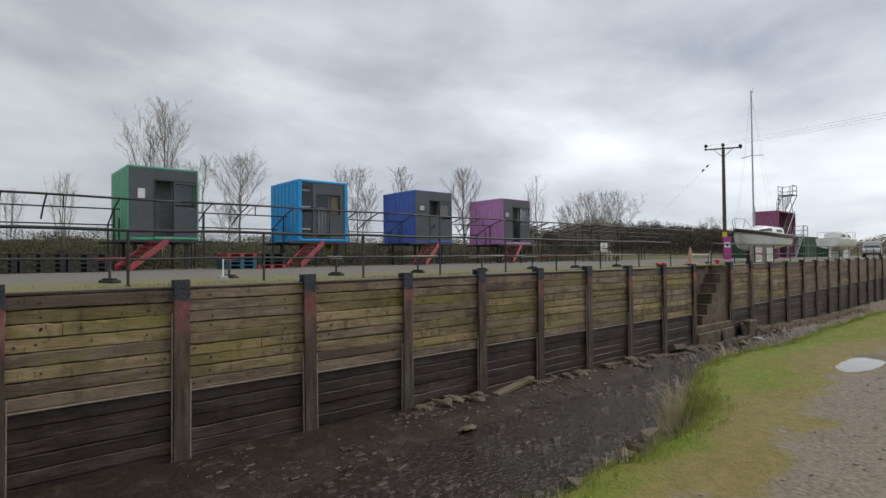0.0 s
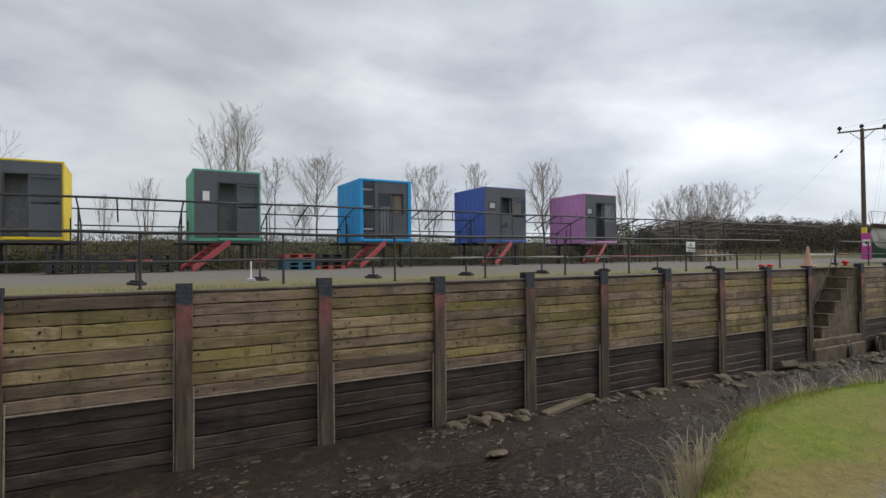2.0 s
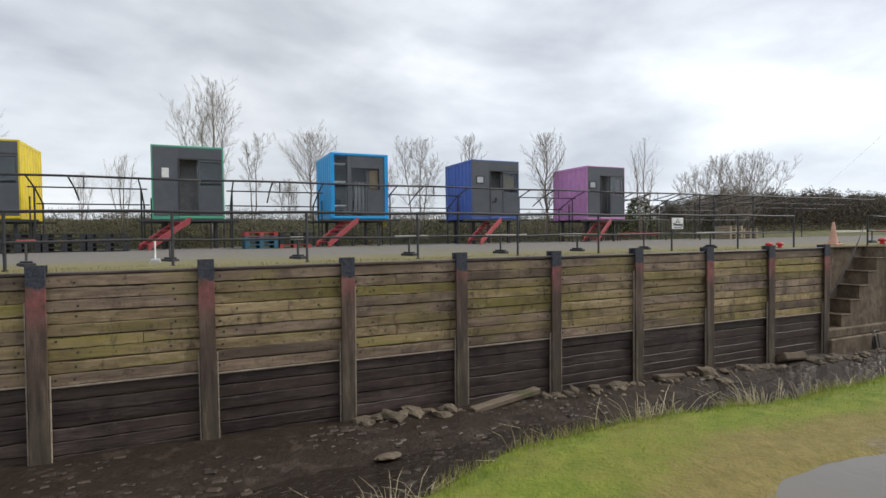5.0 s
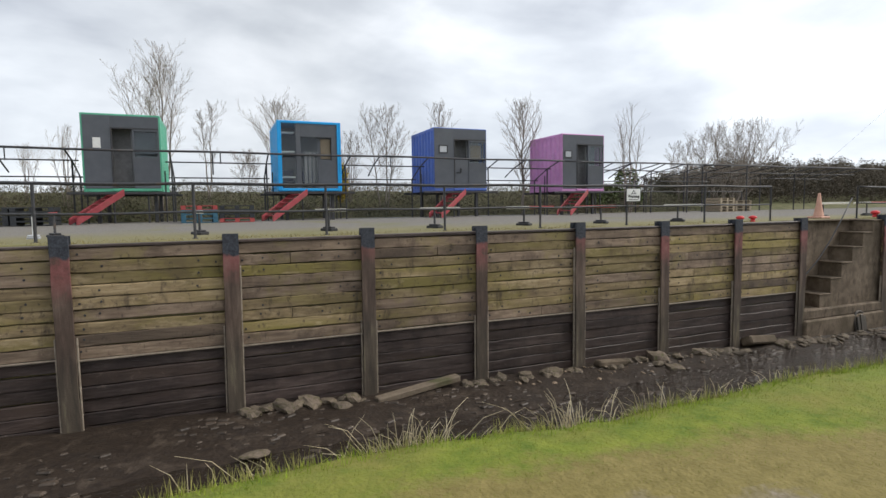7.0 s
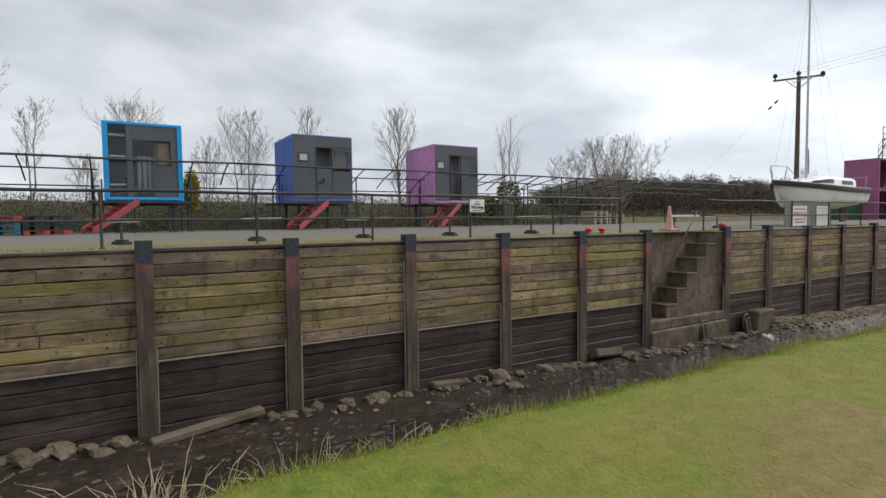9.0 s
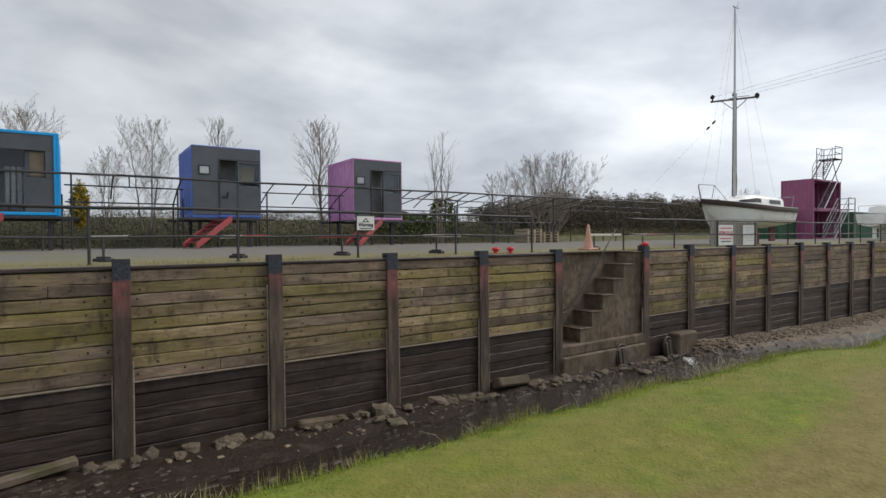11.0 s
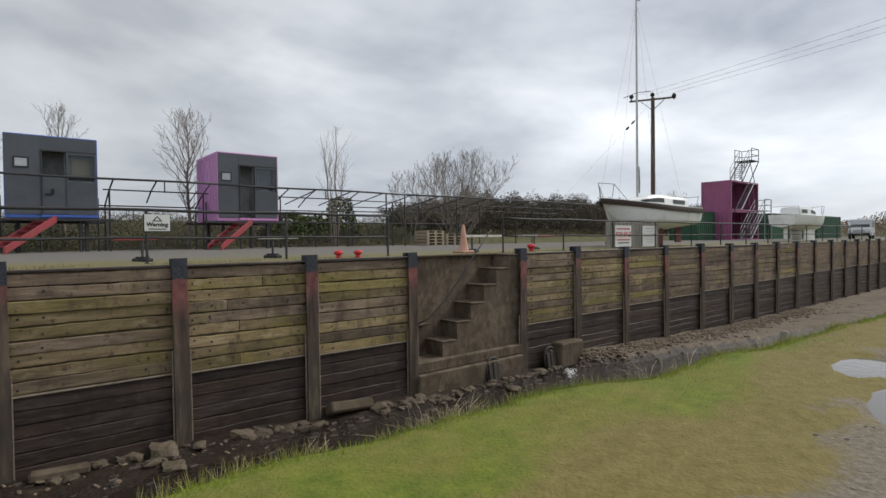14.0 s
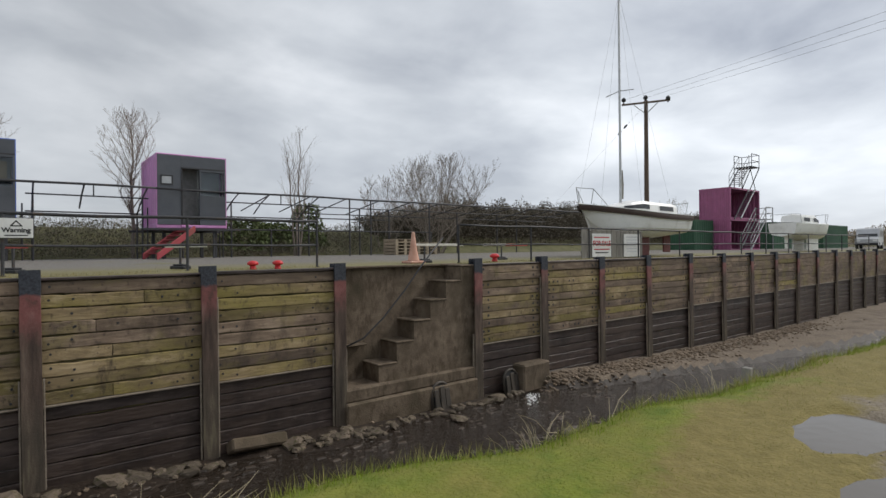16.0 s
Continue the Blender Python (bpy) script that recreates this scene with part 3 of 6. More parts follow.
def pile_meshes(seed):
    """Front flange with dented edges, the web, the back flange and the pale strips that hold the planks."""
    rg_ = random.Random(seed)
    front, zs = M(), [-4.2] + [-2.8 + 0.27 * k for k in range(16)]
    rows = []
    for z in zs:
        a, b, f = -0.15 + rg_.uniform(-0.006, 0.006), 0.15 + rg_.uniform(-0.006, 0.006), rg_.uniform(-0.004, 0.004)
        rows.append([(a + 0.006, -0.02 + f, z), (b - 0.006, -0.02 + f, z), (b, -0.012 + f, z), (b, 0.02, z), (a, 0.02, z), (a, -0.012 + f, z)])
    front.add([p for r in rows for p in r], [(i * 6 + k, i * 6 + (k + 1) % 6, i * 6 + 6 + (k + 1) % 6, i * 6 + 6 + k) for i in range(len(rows) - 1) for k in range(6)]
              + [tuple(range(6))[::-1], tuple((len(rows) - 1) * 6 + k for k in range(6))])
    strip = []
    for sx in (-1, 1):
        m = M()
        top = rg_.uniform(-1.2, -0.6) if rg_.random() < 0.75 else 0.6
        m.box(sx * 0.172 - 0.013, sx * 0.172 + 0.013, 0.012, 0.06, -3.4, top, 0.004)
        strip.append(m.mesh("edge_strip", LEDGE))
    return front.mesh("flange", PILE), M().box(-0.012, 0.012, 0.021, 0.26, -4.2, 1.24).mesh("web", PILE), M().box(-0.13, 0.13, 0.26, 0.28, -4.2, 1.24).mesh("back_flange", PILE), strip


PILE_MESHES = [pile_meshes(60 + k) for k in range(5)]
for i, x in enumerate(POSTS + FAR_POSTS):
    random.seed(100 + i)
    pile = thing("quay_pile", (x + random.uniform(-0.02, 0.02), FACE - 0.09, random.uniform(-0.05, 0.03), random.uniform(-0.4, 0.4), random.uniform(-0.5, 0.5), 0),
                 "rusty steel H pile with a worn red band and dark head", "pile", "quay piles", "structure")
    flange, web, back_, strips = PILE_MESHES[i % 5]
    part("flange", flange, None, pile)
    part("web", web, None, pile)
    part("back_flange", back_, None, pile)
    for st_ in strips:
        part("edge_strip", st_, None, pile, "pale weathered holding strip")

# ---- concrete steps in the recess ----
steps = thing("quay_steps", (0, 0, 0), "stained concrete steps cut into the quay wall", "steps", kind="structure")
FRONT = 11.66
cx = [27.15, 27.7, 28.25, 28.8, 29.35, 29.9]
cz = [-1.42, -0.91, -0.40, 0.11, 0.60, 1.02]
part("back_wall", M().box(26.0, 30.5, 12.45, 12.9, -4.0, 1.06, 0.02), CONCRETE, steps)
part("side_wall", M().box(25.85, 26.12, 11.7, 12.5, -4.0, 1.06, 0.02), CONCRETE, steps)
prof_s = [(30.42, -1.84), (cx[0], -1.84)]
for i in range(6):
    prof_s += [(cx[i], cz[i]), (cx[i + 1] if i < 5 else 30.42, cz[i])]
part("stair_body", M().prism(prof_s, 1, FRONT, 12.46), CONCRETE, steps)
for i in range(6):
    x_end = cx[i + 1] - 0.004 if i < 5 else 30.4
    part("tread", M().box(cx[i] - 0.035, x_end, FRONT - 0.03, 12.44, cz[i] + 0.004, cz[i] + 0.055, 0.018), CONCRETE, steps, "worn concrete tread")
part("plinth", M().box(26.12, 30.3, 11.40, 12.46, -3.2, -2.15, 0.04), CONCRETE, steps)
part("footing", M().box(26.12, 30.3, 11.50, 12.46, -2.15, -1.83, 0.035), CONCRETE, steps)
part("ledge", M().box(26.12, 27.15, 12.2, 12.46, -0.95, -0.9, 0.02), CONCRETE, steps)

# ---- quay kerb: timber along the top ----
coping = thing("quay_coping", (0, 0, 0), "dark weathered timber coping along the quay edge", "coping", kind="structure")
ends = [-60, -40, -20] + POSTS[:12] + POSTS[12:] + FAR_POSTS
for a, b in zip(ends, ends[1:]):
    if abs(a - 26.0) < 0.01:
        part("beam", M().box(26.15, 30.3, 12.3, 12.55, 1.04, 1.10, 0.015), CONCRETE, coping)
        continue
    random.seed(int(a * 10))
    part("beam", M().box(a + 0.01, b - 0.01, FACE - 0.02, FACE + 0.24, YARD - 0.06, YARD + 0.01 + random.uniform(-0.02, 0.012), 0.014), WET_TIMBER, coping)


# ---- pipe fence along the quay ----
def fence_run(xs, y, label):
    f = thing("pipe_fence", (0, 0, 0), label, "fence", "quay fence", "structure")
    for x in xs:
        z = YARD - 0.05
        m = M()
        m.tube([(x, y, z), (x, y, 2.27)], 0.03, 10)
        m.tube([(x, y, z), (x, y, z + 0.07)], 0.055, 10)
        m.tube([(x, y, 1.62), (x, y, 1.70)], 0.042, 10)
        part("post", m, PIPE, f)
    for z, r in ((2.26, 0.034), (1.66, 0.026)):
        pts = [(x, y, z + 0.012 * math.sin(x * 1.7)) for x in np.arange(xs[0], xs[-1] + 0.01, (xs[-1] - xs[0]) / (4 * len(xs)))]
        part("rail", M().tube(pts, r, 8), PIPE, f, smooth=True)
    return f


fence_run([-12.3, -9.35, -6.4, -3.45, -0.5, 2.45, 5.33, 8.15, 10.95, 13.95, 16.8, 19.8, 22.93, 25.97], 12.65, "black tubular two-rail fence on the quay edge")
fence_run([30.65, 33.9, 37.15, 40.5, 43.88, 47.1, 50.3, 53.45, 56.8, 60.1, 63.4, 66.7, 70, 73.3], 12.65, "black tubular two-rail fence beside the boats")


# ---- container cabins ----
def paint(name, base, rough=0.45):
    d = tuple(c * 0.82 for c in base)
    return mat(name, [d, base], 2.5, rough, 0.0, 0.08, 50, 0.03, stain=tuple(c * 0.7 + 0.02 for c in base), stain_scale=0.9, stain_at=(0.52, 0.78))


GREEN, CYAN, NAVY, PINK, YELLOW = (paint("green_paint", (0.10, 0.42, 0.27)), paint("sky_blue_paint", (0.014, 0.36, 0.80)), paint("deep_blue_paint", (0.075, 0.15, 0.50)),
                                   paint("pink_paint", (0.62, 0.28, 0.56)), paint("yellow_paint", (0.72, 0.55, 0.03)))
GLASS = bpy.data.materials.new("window_glass")
GLASS.use_nodes = True
_g = GLASS.node_tree.nodes["Principled BSDF"]
_g.inputs["Base Color"].default_value, _g.inputs["Roughness"].default_value, _g.inputs["IOR"].default_value = (0.75, 0.8, 0.82, 1), 0.03, 1.45
_g.inputs["Transmission Weight"].default_value = 1.0
LADDER_RED = mat("red_ladder_paint", [(0.25, 0.035, 0.045), (0.34, 0.055, 0.065)], 6, 0.6, 0, 0.2, 40, stain=(0.2, 0.06, 0.05), stain_scale=3)
STEEL = mat("galvanised_steel", [(0.25, 0.26, 0.27), (0.42, 0.43, 0.44)], 10, 0.5, 0.6, 0.1, 60)
WHITE = mat("white_paint", [(0.68, 0.68, 0.66), (0.8, 0.8, 0.78)], 5, 0.5, 0, 0.05, 40, 0.03, stain=(0.55, 0.54, 0.5), stain_scale=2, stain_at=(0.55, 0.8))
PALE_GREY = mat("flat_pale_grey", [(0.42, 0.44, 0.47), (0.52, 0.54, 0.57)], 6, 0.4)
DOOR_GREY = mat("dull_door_metal", [(0.10, 0.105, 0.11), (0.15, 0.155, 0.16)], 6, 0.5, 0.2, 0, 40)
DRAPE = mat("grey_drape", [(0.16, 0.16, 0.17), (0.24, 0.24, 0.25)], 6, 0.9)
CURTAIN = mat("tan_blind", [(0.16, 0.13, 0.09), (0.23, 0.19, 0.14)], 6, 0.8)
CW, CH, CD = 2.5, 2.76, 2.9


def corrugated(y0, y1, z0, z1, x, depth, out):
    """A trapezoid-ribbed steel side in the plane x, ribs upright."""
    m, pitch = M(), 0.36
    n = max(1, round((y1 - y0) / pitch))
    p = (y1 - y0) / n
    line = []
    for i in range(n):
        a = y0 + i * p
        line += [(a, 0), (a + p * 0.3, 0), (a + p * 0.42, depth), (a + p * 0.85, depth)]
    line.append((y1, 0))
    vs = [(x + out * d, y, z) for y, d in line for z in (z0, z1)]
    m.add(vs, [(2 * i, 2 * i + 2, 2 * i + 3, 2 * i + 1) for i in range(len(line) - 1)])
    return m


def cabin(colour, at, label, door_x, pane_x, win, ladder=True, blind=False, chairs=False, width=CW, glazed=False, rim=0.09, half=False, portrait=False):
    """Steel container cabin on stilts, open to the front (-y), the front clad in dark boards with a glazed sliding door."""
    c = thing("container_cabin", at, label, "container", "container cabins")
    h = width / 2
    f = M()
    for x in (-h, h - 0.09):
        f.box(x, x + 0.09, 0, 0.12, 0, CH, 0.012).box(x, x + 0.09, CD - 0.12, CD, 0, CH, 0.012)
        f.box(x + 0.01, x + 0.08, 0.12, CD - 0.12, CH - 0.12, CH - 0.004, 0.01).box(x + 0.01, x + 0.08, 0.12, CD - 0.12, 0.004, 0.16, 0.01)
    f.box(-h + 0.09, h - 0.09, 0.005, 0.1, CH - 0.09, CH - 0.006, 0.01).box(-h + 0.09, h - 0.09, 0.005, 0.1, 0.0, 0.12, 0.01)
    f.box(-h + 0.09, h - 0.09, CD - 0.1, CD - 0.005, CH - 0.12, CH - 0.006, 0.01).box(-h + 0.09, h - 0.09, CD - 0.1, CD - 0.005, 0.0, 0.16, 0.01)
    part("frame", f, colour, c)
    part("side_panel", corrugated(0.12, CD - 0.12, 0.16, CH - 0.12, -h + 0.055, 0.05, -1), colour, c)
    part("side_panel", corrugated(0.12, CD - 0.12, 0.16, CH - 0.12, h - 0.055, 0.05, 1), colour, c)
    part("back_panel", M().box(-h + 0.09, h - 0.09, CD - 0.07, CD - 0.04, 0.16, CH - 0.12), colour, c)
    part("roof", M().box(-h + 0.02, h - 0.02, 0.02, CD - 0.02, CH - 0.035, CH + 0.008, 0.01), colour, c)
    part("cabin_floor", M().box(-h + 0.06, h - 0.06, 0.04, CD - 0.06, 0.10, 0.17), DARK_IN, c)
    z0, z1, y0, y1, dz, x0, x1 = 0.12, CH - 0.09, 0.03, 0.09, 2.24, -h + 0.09, h - 0.09
    if glazed:
        part("border", M().box(x0, x0 + 0.07, 0.0, 0.07, z0, z1, 0.008), colour, c)
        part("border", M().box(x1 - 0.07, x1, 0.0, 0.07, z0, z1, 0.008), colour, c)
        part("mullion", M().box(x0 + 0.62, x0 + 0.80, y0, y1, z0, z1, 0.006), DARK_CLAD, c)
        part("cladding", M().box(x0 + 0.80, x1 - 0.07, y0, y1, 2.15, z1, 0.006), DARK_CLAD, c)
        part("cladding", M().box(x1 - 0.85, x1 - 0.07, y0 + 0.002, y1, z0, 1.25, 0.006), DARK_CLAD, c)
        part("cladding", M().box(x1 - 0.30, x1 - 0.07, y0 + 0.004, y1, 1.25, 2.15, 0.006), DARK_CLAD, c)
        part("inner_panel", M().box(x1 - 0.84, x1 - 0.31, y1 + 0.05, y1 + 0.07, 1.26, 2.14), DARK_CLAD, c)
        part("blind", M().box(x1 - 0.72, x1 - 0.32, y1 + 0.03, y1 + 0.045, 1.3, 2.1, 0.004), CURTAIN, c, "tan roller blind")
        for k in range(4):
            xx = x0 + 0.95 + 0.16 * k
            part("curtain", M().box(xx, xx + 0.12, y1 + 0.10, y1 + 0.13, 0.3, 1.60, 0.02), DRAPE, c, "grey hanging curtain strip")
        for k, z in enumerate((0.55, 1.55, 2.3)):
            part("shelf", M().box(x0 + 0.1, x0 + 0.6, 0.2, 0.5, z, z + 0.05, 0.006), WHITE, c, "white shelf inside the glass")
        for xa, xb in ((x0 + 0.07, x0 + 0.62), (x0 + 0.80, x1 - 0.85)):
            g = part("pane", M().box(xa, xb, y0 + 0.02, y0 + 0.028, 0.14, 2.15 if xa > x0 + 0.5 else z1), GLASS, c)
            g.visible_shadow = False
        part("partition", M().box(-h + 0.1, h - 0.1, 1.35, 1.4, 0.17, CH - 0.1), DARK_CLAD, c)
    else:
        part("partition", M().box(-h + 0.1, h - 0.1, 0.62, 0.66, 0.17, CH - 0.1), DRAPE, c, "grey inner partition")
        # front cladding: boards round a doorway
        z0, z1, y0, y1 = 0.12, CH - rim, 0.03 if rim > 0.06 else -0.012, 0.09
        dz = 2.24
        x0, x1 = -h + rim, h - rim
        part("cladding", M().box(x0, door_x, y0, y1, z0, z1, 0.006), DARK_CLAD, c)
        part("cladding", M().box(door_x, x1, y0 + 0.003, y1, dz, z1, 0.006), DARK_CLAD, c)
        part("cladding", M().box(pane_x, x1, y0 + 0.003, y1, z0, 0.30, 0.006), DARK_CLAD, c)
        # fixed leaf beside the doorway, with its glazing
        leaf = part("door_leaf", M().box(pane_x, pane_x + 0.05, y0 - 0.012, y1 - 0.02, 0.30, dz, 0.004).box(x1 - 0.06, x1, y0 - 0.012, y1 - 0.02, 0.30, dz, 0.004)
                    .box(pane_x + 0.05, x1 - 0.06, y0 - 0.012, y1 - 0.02, 0.30, 1.25, 0.004).box(pane_x + 0.05, x1 - 0.06, y0 - 0.012, y1 - 0.02, dz - 0.07, dz, 0.004), DARK_CLAD, c)
        pane = part("pane", M().box(pane_x + 0.05, x1 - 0.06, y0 + 0.01, y0 + 0.018, 1.25, dz - 0.07), GLASS, leaf)
        pane.visible_shadow = False
        if blind:
            part("blind", M().box(pane_x + 0.15, x1 - 0.2, y1 + 0.01, y1 + 0.02, 1.45, dz - 0.2, 0.003), CURTAIN, c, "tan roller blind")
        # jambs and the sliding leaf pushed back
        j = M().box(door_x, door_x + 0.05, y0 - 0.015, y1 + 0.02, 0.14, dz, 0.004)
        j.box(door_x, x1, y0 - 0.018, y1, dz, dz + 0.05, 0.004)
        part("door_frame", j, PIPE, c)
        s0, s1 = pane_x - 0.06, x1 - 0.12
        sl = part("sliding_leaf", M().box(s0, s0 + 0.05, y1 + 0.03, y1 + 0.07, 0.17, dz, 0.004).box(s1, s1 + 0.05, y1 + 0.03, y1 + 0.07, 0.17, dz, 0.004)
                  .box(s0 + 0.05, s1, y1 + 0.03, y1 + 0.07, 0.17, 0.26, 0.004).box(s0 + 0.05, s1, y1 + 0.03, y1 + 0.07, dz - 0.07, dz, 0.004), DOOR_GREY, c, "grey aluminium sliding door frame")
        pn = part("pane", M().box(s0 + 0.05, s1, y1 + 0.045, y1 + 0.052, 0.26, dz - 0.07), GLASS, sl)
        pn.visible_shadow = False
        if win:
            wx, wz = win
            if portrait:
                part("notice", M().box(wx, wx + 0.24, y0 - 0.012, y0 - 0.001, wz, wz + 0.36, 0.003), WHITE, c, "white paper notice")
        if win and not portrait:
            fr = part("window_frame", M().box(wx, wx + 0.42, y0 - 0.02, y0 + 0.002, wz, wz + 0.03, 0.003).box(wx, wx + 0.42, y0 - 0.02, y0 + 0.002, wz + 0.33, wz + 0.36, 0.003)
                      .box(wx, wx + 0.03, y0 - 0.02, y0 + 0.002, wz + 0.03, wz + 0.33, 0.003).box(wx + 0.39, wx + 0.42, y0 - 0.02, y0 + 0.002, wz + 0.03, wz + 0.33, 0.003), PIPE, c)
            # opaque panel stands in for the window's glass, its pale look put into the colour
            part("notice", M().box(wx + 0.05, wx + 0.37, y0 - 0.008, y0 + 0.001, wz + 0.05, wz + 0.31), PALE_GREY, fr, "opaque pale grey panel in place of the window glass")
    if half:
        hatch = part("half_door", M().box(door_x + 0.05, pane_x, y0 + 0.01, y1, 0.14, 1.42, 0.006), DARK_CLAD, c, "dark closed lower half of the door")
        part("handle", M().box(door_x + 0.12, door_x + 0.34, y0 - 0.03, y0 + 0.008, 0.78, 0.83, 0.006).box(door_x + 0.30, door_x + 0.36, y0 - 0.03, y0 + 0.008, 0.83, 1.0, 0.006), RUBBER, hatch)
    # sill rail across the door and interior
    part("threshold", M().box(x0 if glazed else door_x, x1, -0.05, 0.03, 0.02, 0.11, 0.01), colour, c)
    if chairs:
        for cxx in (-0.8, 0.05):
            ch = M().box(cxx - 0.25, cxx + 0.25, 0.55, 1.0, 0.35, 0.45, 0.03).box(cxx - 0.25, cxx + 0.25, 0.95, 1.03, 0.45, 0.9, 0.03)
            ch.box(cxx - 0.22, cxx - 0.17, 0.6, 0.65, 0.17, 0.36).box(cxx + 0.17, cxx + 0.22, 0.6, 0.65, 0.17, 0.36).box(cxx - 0.22, cxx - 0.17, 0.92, 0.97, 0.17, 0.36).box(cxx + 0.17, cxx + 0.22, 0.92, 0.97, 0.17, 0.36)
            part("chair", ch, CHAIR_BLUE, c, "dark blue chair inside")
    # deck beam and stilts
    gz = -(at[2] - 1.26)
    part("deck_beam", M().box(-h - 0.5, h + 0.5, -0.12, -0.02, -0.1, -0.01, 0.01), PIPE, c)
    part("deck_beam", M().box(-h - 0.5, h + 0.5, CD - 0.3, CD - 0.2, -0.1, -0.01, 0.01), PIPE, c)
    for x in (-h + 0.35, h - 0.3):
        part("deck_joist", M().box(x - 0.06, x + 0.06, -0.02, CD, -0.09, -0.002, 0.01), PIPE, c)
        for y in (0.5, CD - 0.4):
            part("stilt", M().box(x - 0.06, x + 0.06, y - 0.06, y + 0.06, gz - 0.1, -0.09, 0.01), PIPE, c)
    for x in (-0.35, 0.75):
        part("prop", M().tube([(x, 0.0, gz - 0.1), (x, 0.0, -0.08)], 0.03, 8), PIPE, c)
    if ladder:
        top, foot = Vector((door_x + 0.2, -0.1, -0.03)), Vector((door_x - 1.15, -0.6, gz + 0.0))
        d = (foot - top)
        lad = new("ladder")
        lad.parent = c
        side = Vector((0.17, -0.30, 0))
        for s_ in (-1, 1):
            o = side * s_
            m = M()
            m.add([top + o + Vector((a * 0.025, 0, b)) for a in (-1, 1) for b in (-0.12, 0.10)] + [foot + o + Vector((a * 0.025, 0, b)) for a in (-1, 1) for b in (-0.0, 0.22)],
                  [(0, 1, 3, 2), (4, 6, 7, 5), (0, 4, 5, 1), (2, 3, 7, 6), (0, 2, 6, 4), (1, 5, 7, 3)])
            part("stringer", m, LADDER_RED, lad)
        for k in range(1, 7):
            q = top + d * (k / 7)
            part("tread", M().box(-0.31, 0.31, -0.13, 0.13, -0.02, 0.02, 0.005, Matrix.Translation(q + Vector((0, 0, 0.06))) @ Matrix.Rotation(math.atan2(side.y, side.x), 4, "Z")), LADDER_RED, lad)
    return c


CHAIR_BLUE = mat("dark_blue_fabric", [(0.012, 0.016, 0.05), (0.025, 0.03, 0.08)], 12, 0.9)
cabin(YELLOW, (-0.98, 23.0, 2.42), "yellow steel container cabin with dark front on stilts", -0.45, 0.25, None, False, rim=0.06)
cabin(GREEN, (5.56, 22.45, 2.42), "green steel container cabin with dark front and red ladder", -0.35, 0.33, (-0.9, 1.55), rim=0.06, portrait=True)
cabin(CYAN, (12.12, 22.05, 2.42), "bright blue steel container cabin with chairs inside and red ladder", -0.6, 0.3, None, True, True, True, CW, True)
cabin(NAVY, (18.73, 22.08, 2.44), "deep blue steel container cabin with dark front and red ladder", -0.33, 0.38, (-1.05, 1.65), True, True, False, 2.58, rim=0.025, half=True)
cabin(PINK, (25.28, 21.95, 2.42), "pink steel container cabin with dark front and red ladder", -0.4, 0.25, (-1.1, 1.6), rim=0.04)


# ---- pipe frames round the cabins ----
FRAME_Y, FRAME_Z = 21.72, 3.84


def arm(f, x, back=23.9, name="cross_pipe"):
    return part(name, M().tube([(x, FRAME_Y, FRAME_Z), (x, 22.75, 3.54), (x, back, 3.54 - (back - 22.75) * 0.45)], 0.028, 6), PIPE, f)


gaps = [(-9.2, -6.2), (-5.8, -2.75), (0.7, 3.95), (7.1, 10.5), (13.68, 17.05), (20.45, 23.72), (26.95, 30.35)]
front_rail = thing("pipe_rail", (0, 0, 0), "long dark tubular rail across the fronts of the cabins", "rail", "cabin frames", "structure")
for a, b in ((-12, -3), (-3, 6), (6, 15), (15, 24), (24, 33), (33, 49)):
    part("rail", M().tube([(x, FRAME_Y, FRAME_Z + 0.015 * math.sin(x * 0.9)) for x in np.linspace(a, b, 9)], 0.04, 8), PIPE, front_rail, smooth=True)
for gi, (a, b) in enumerate(gaps):
    f = thing("pipe_frame", (0, 0, 0), "dark tubular frame standing between the cabins", "frame", "cabin frames")
    arm(f, a), arm(f, b)
    arm(f, a + (b - a) * (0.42 if gi % 2 else 0.36), 23.6)
    for y, z in ((22.75, 3.54), (23.9, 3.02)):
        part("beam", M().tube([(a - 0.2, y, z), (b + 0.2, y, z)], 0.026, 6), PIPE, f)
        for x in (a, b):
            part("post", M().tube([(x, y, 1.15), (x, y, z + 0.02)], 0.032, 8), PIPE, f)
    for x in (a - 0.28, b + 0.28):
        part("post", M().tube([(x, 23.4, 1.15), (x, 23.4, 3.25)], 0.026, 8), PIPE, f)
    part("dropper", M().tube([(a + (b - a) * 0.5, FRAME_Y, FRAME_Z), (a + (b - a) * 0.5, FRAME_Y, FRAME_Z - 0.42)], 0.022, 6), PIPE, f)
open_frame = thing("pipe_frame", (0, 0, 0), "long open dark tubular frame without a cabin", "frame", "cabin frames")
for x in np.arange(28.2, 48.5, 1.75):
    part("cross_pipe", M().tube([(x, FRAME_Y, FRAME_Z), (x - 0.25, 24.6, 3.35)], 0.026, 6), PIPE, open_frame)
for y, z in ((23.2, 3.55), (24.6, 3.33)):
    part("beam", M().tube([(30.4, y, z), (48.5, y, z)], 0.024, 6), PIPE, open_frame)
part("beam", M().tube([(26.9, 22.7, 2.42), (37.2, 22.7, 2.42)], 0.03, 6), PIPE, open_frame)
part("beam", M().tube([(30.4, 22.2, 2.95), (34.0, 22.2, 2.95)], 0.026, 6), PIPE, open_frame)
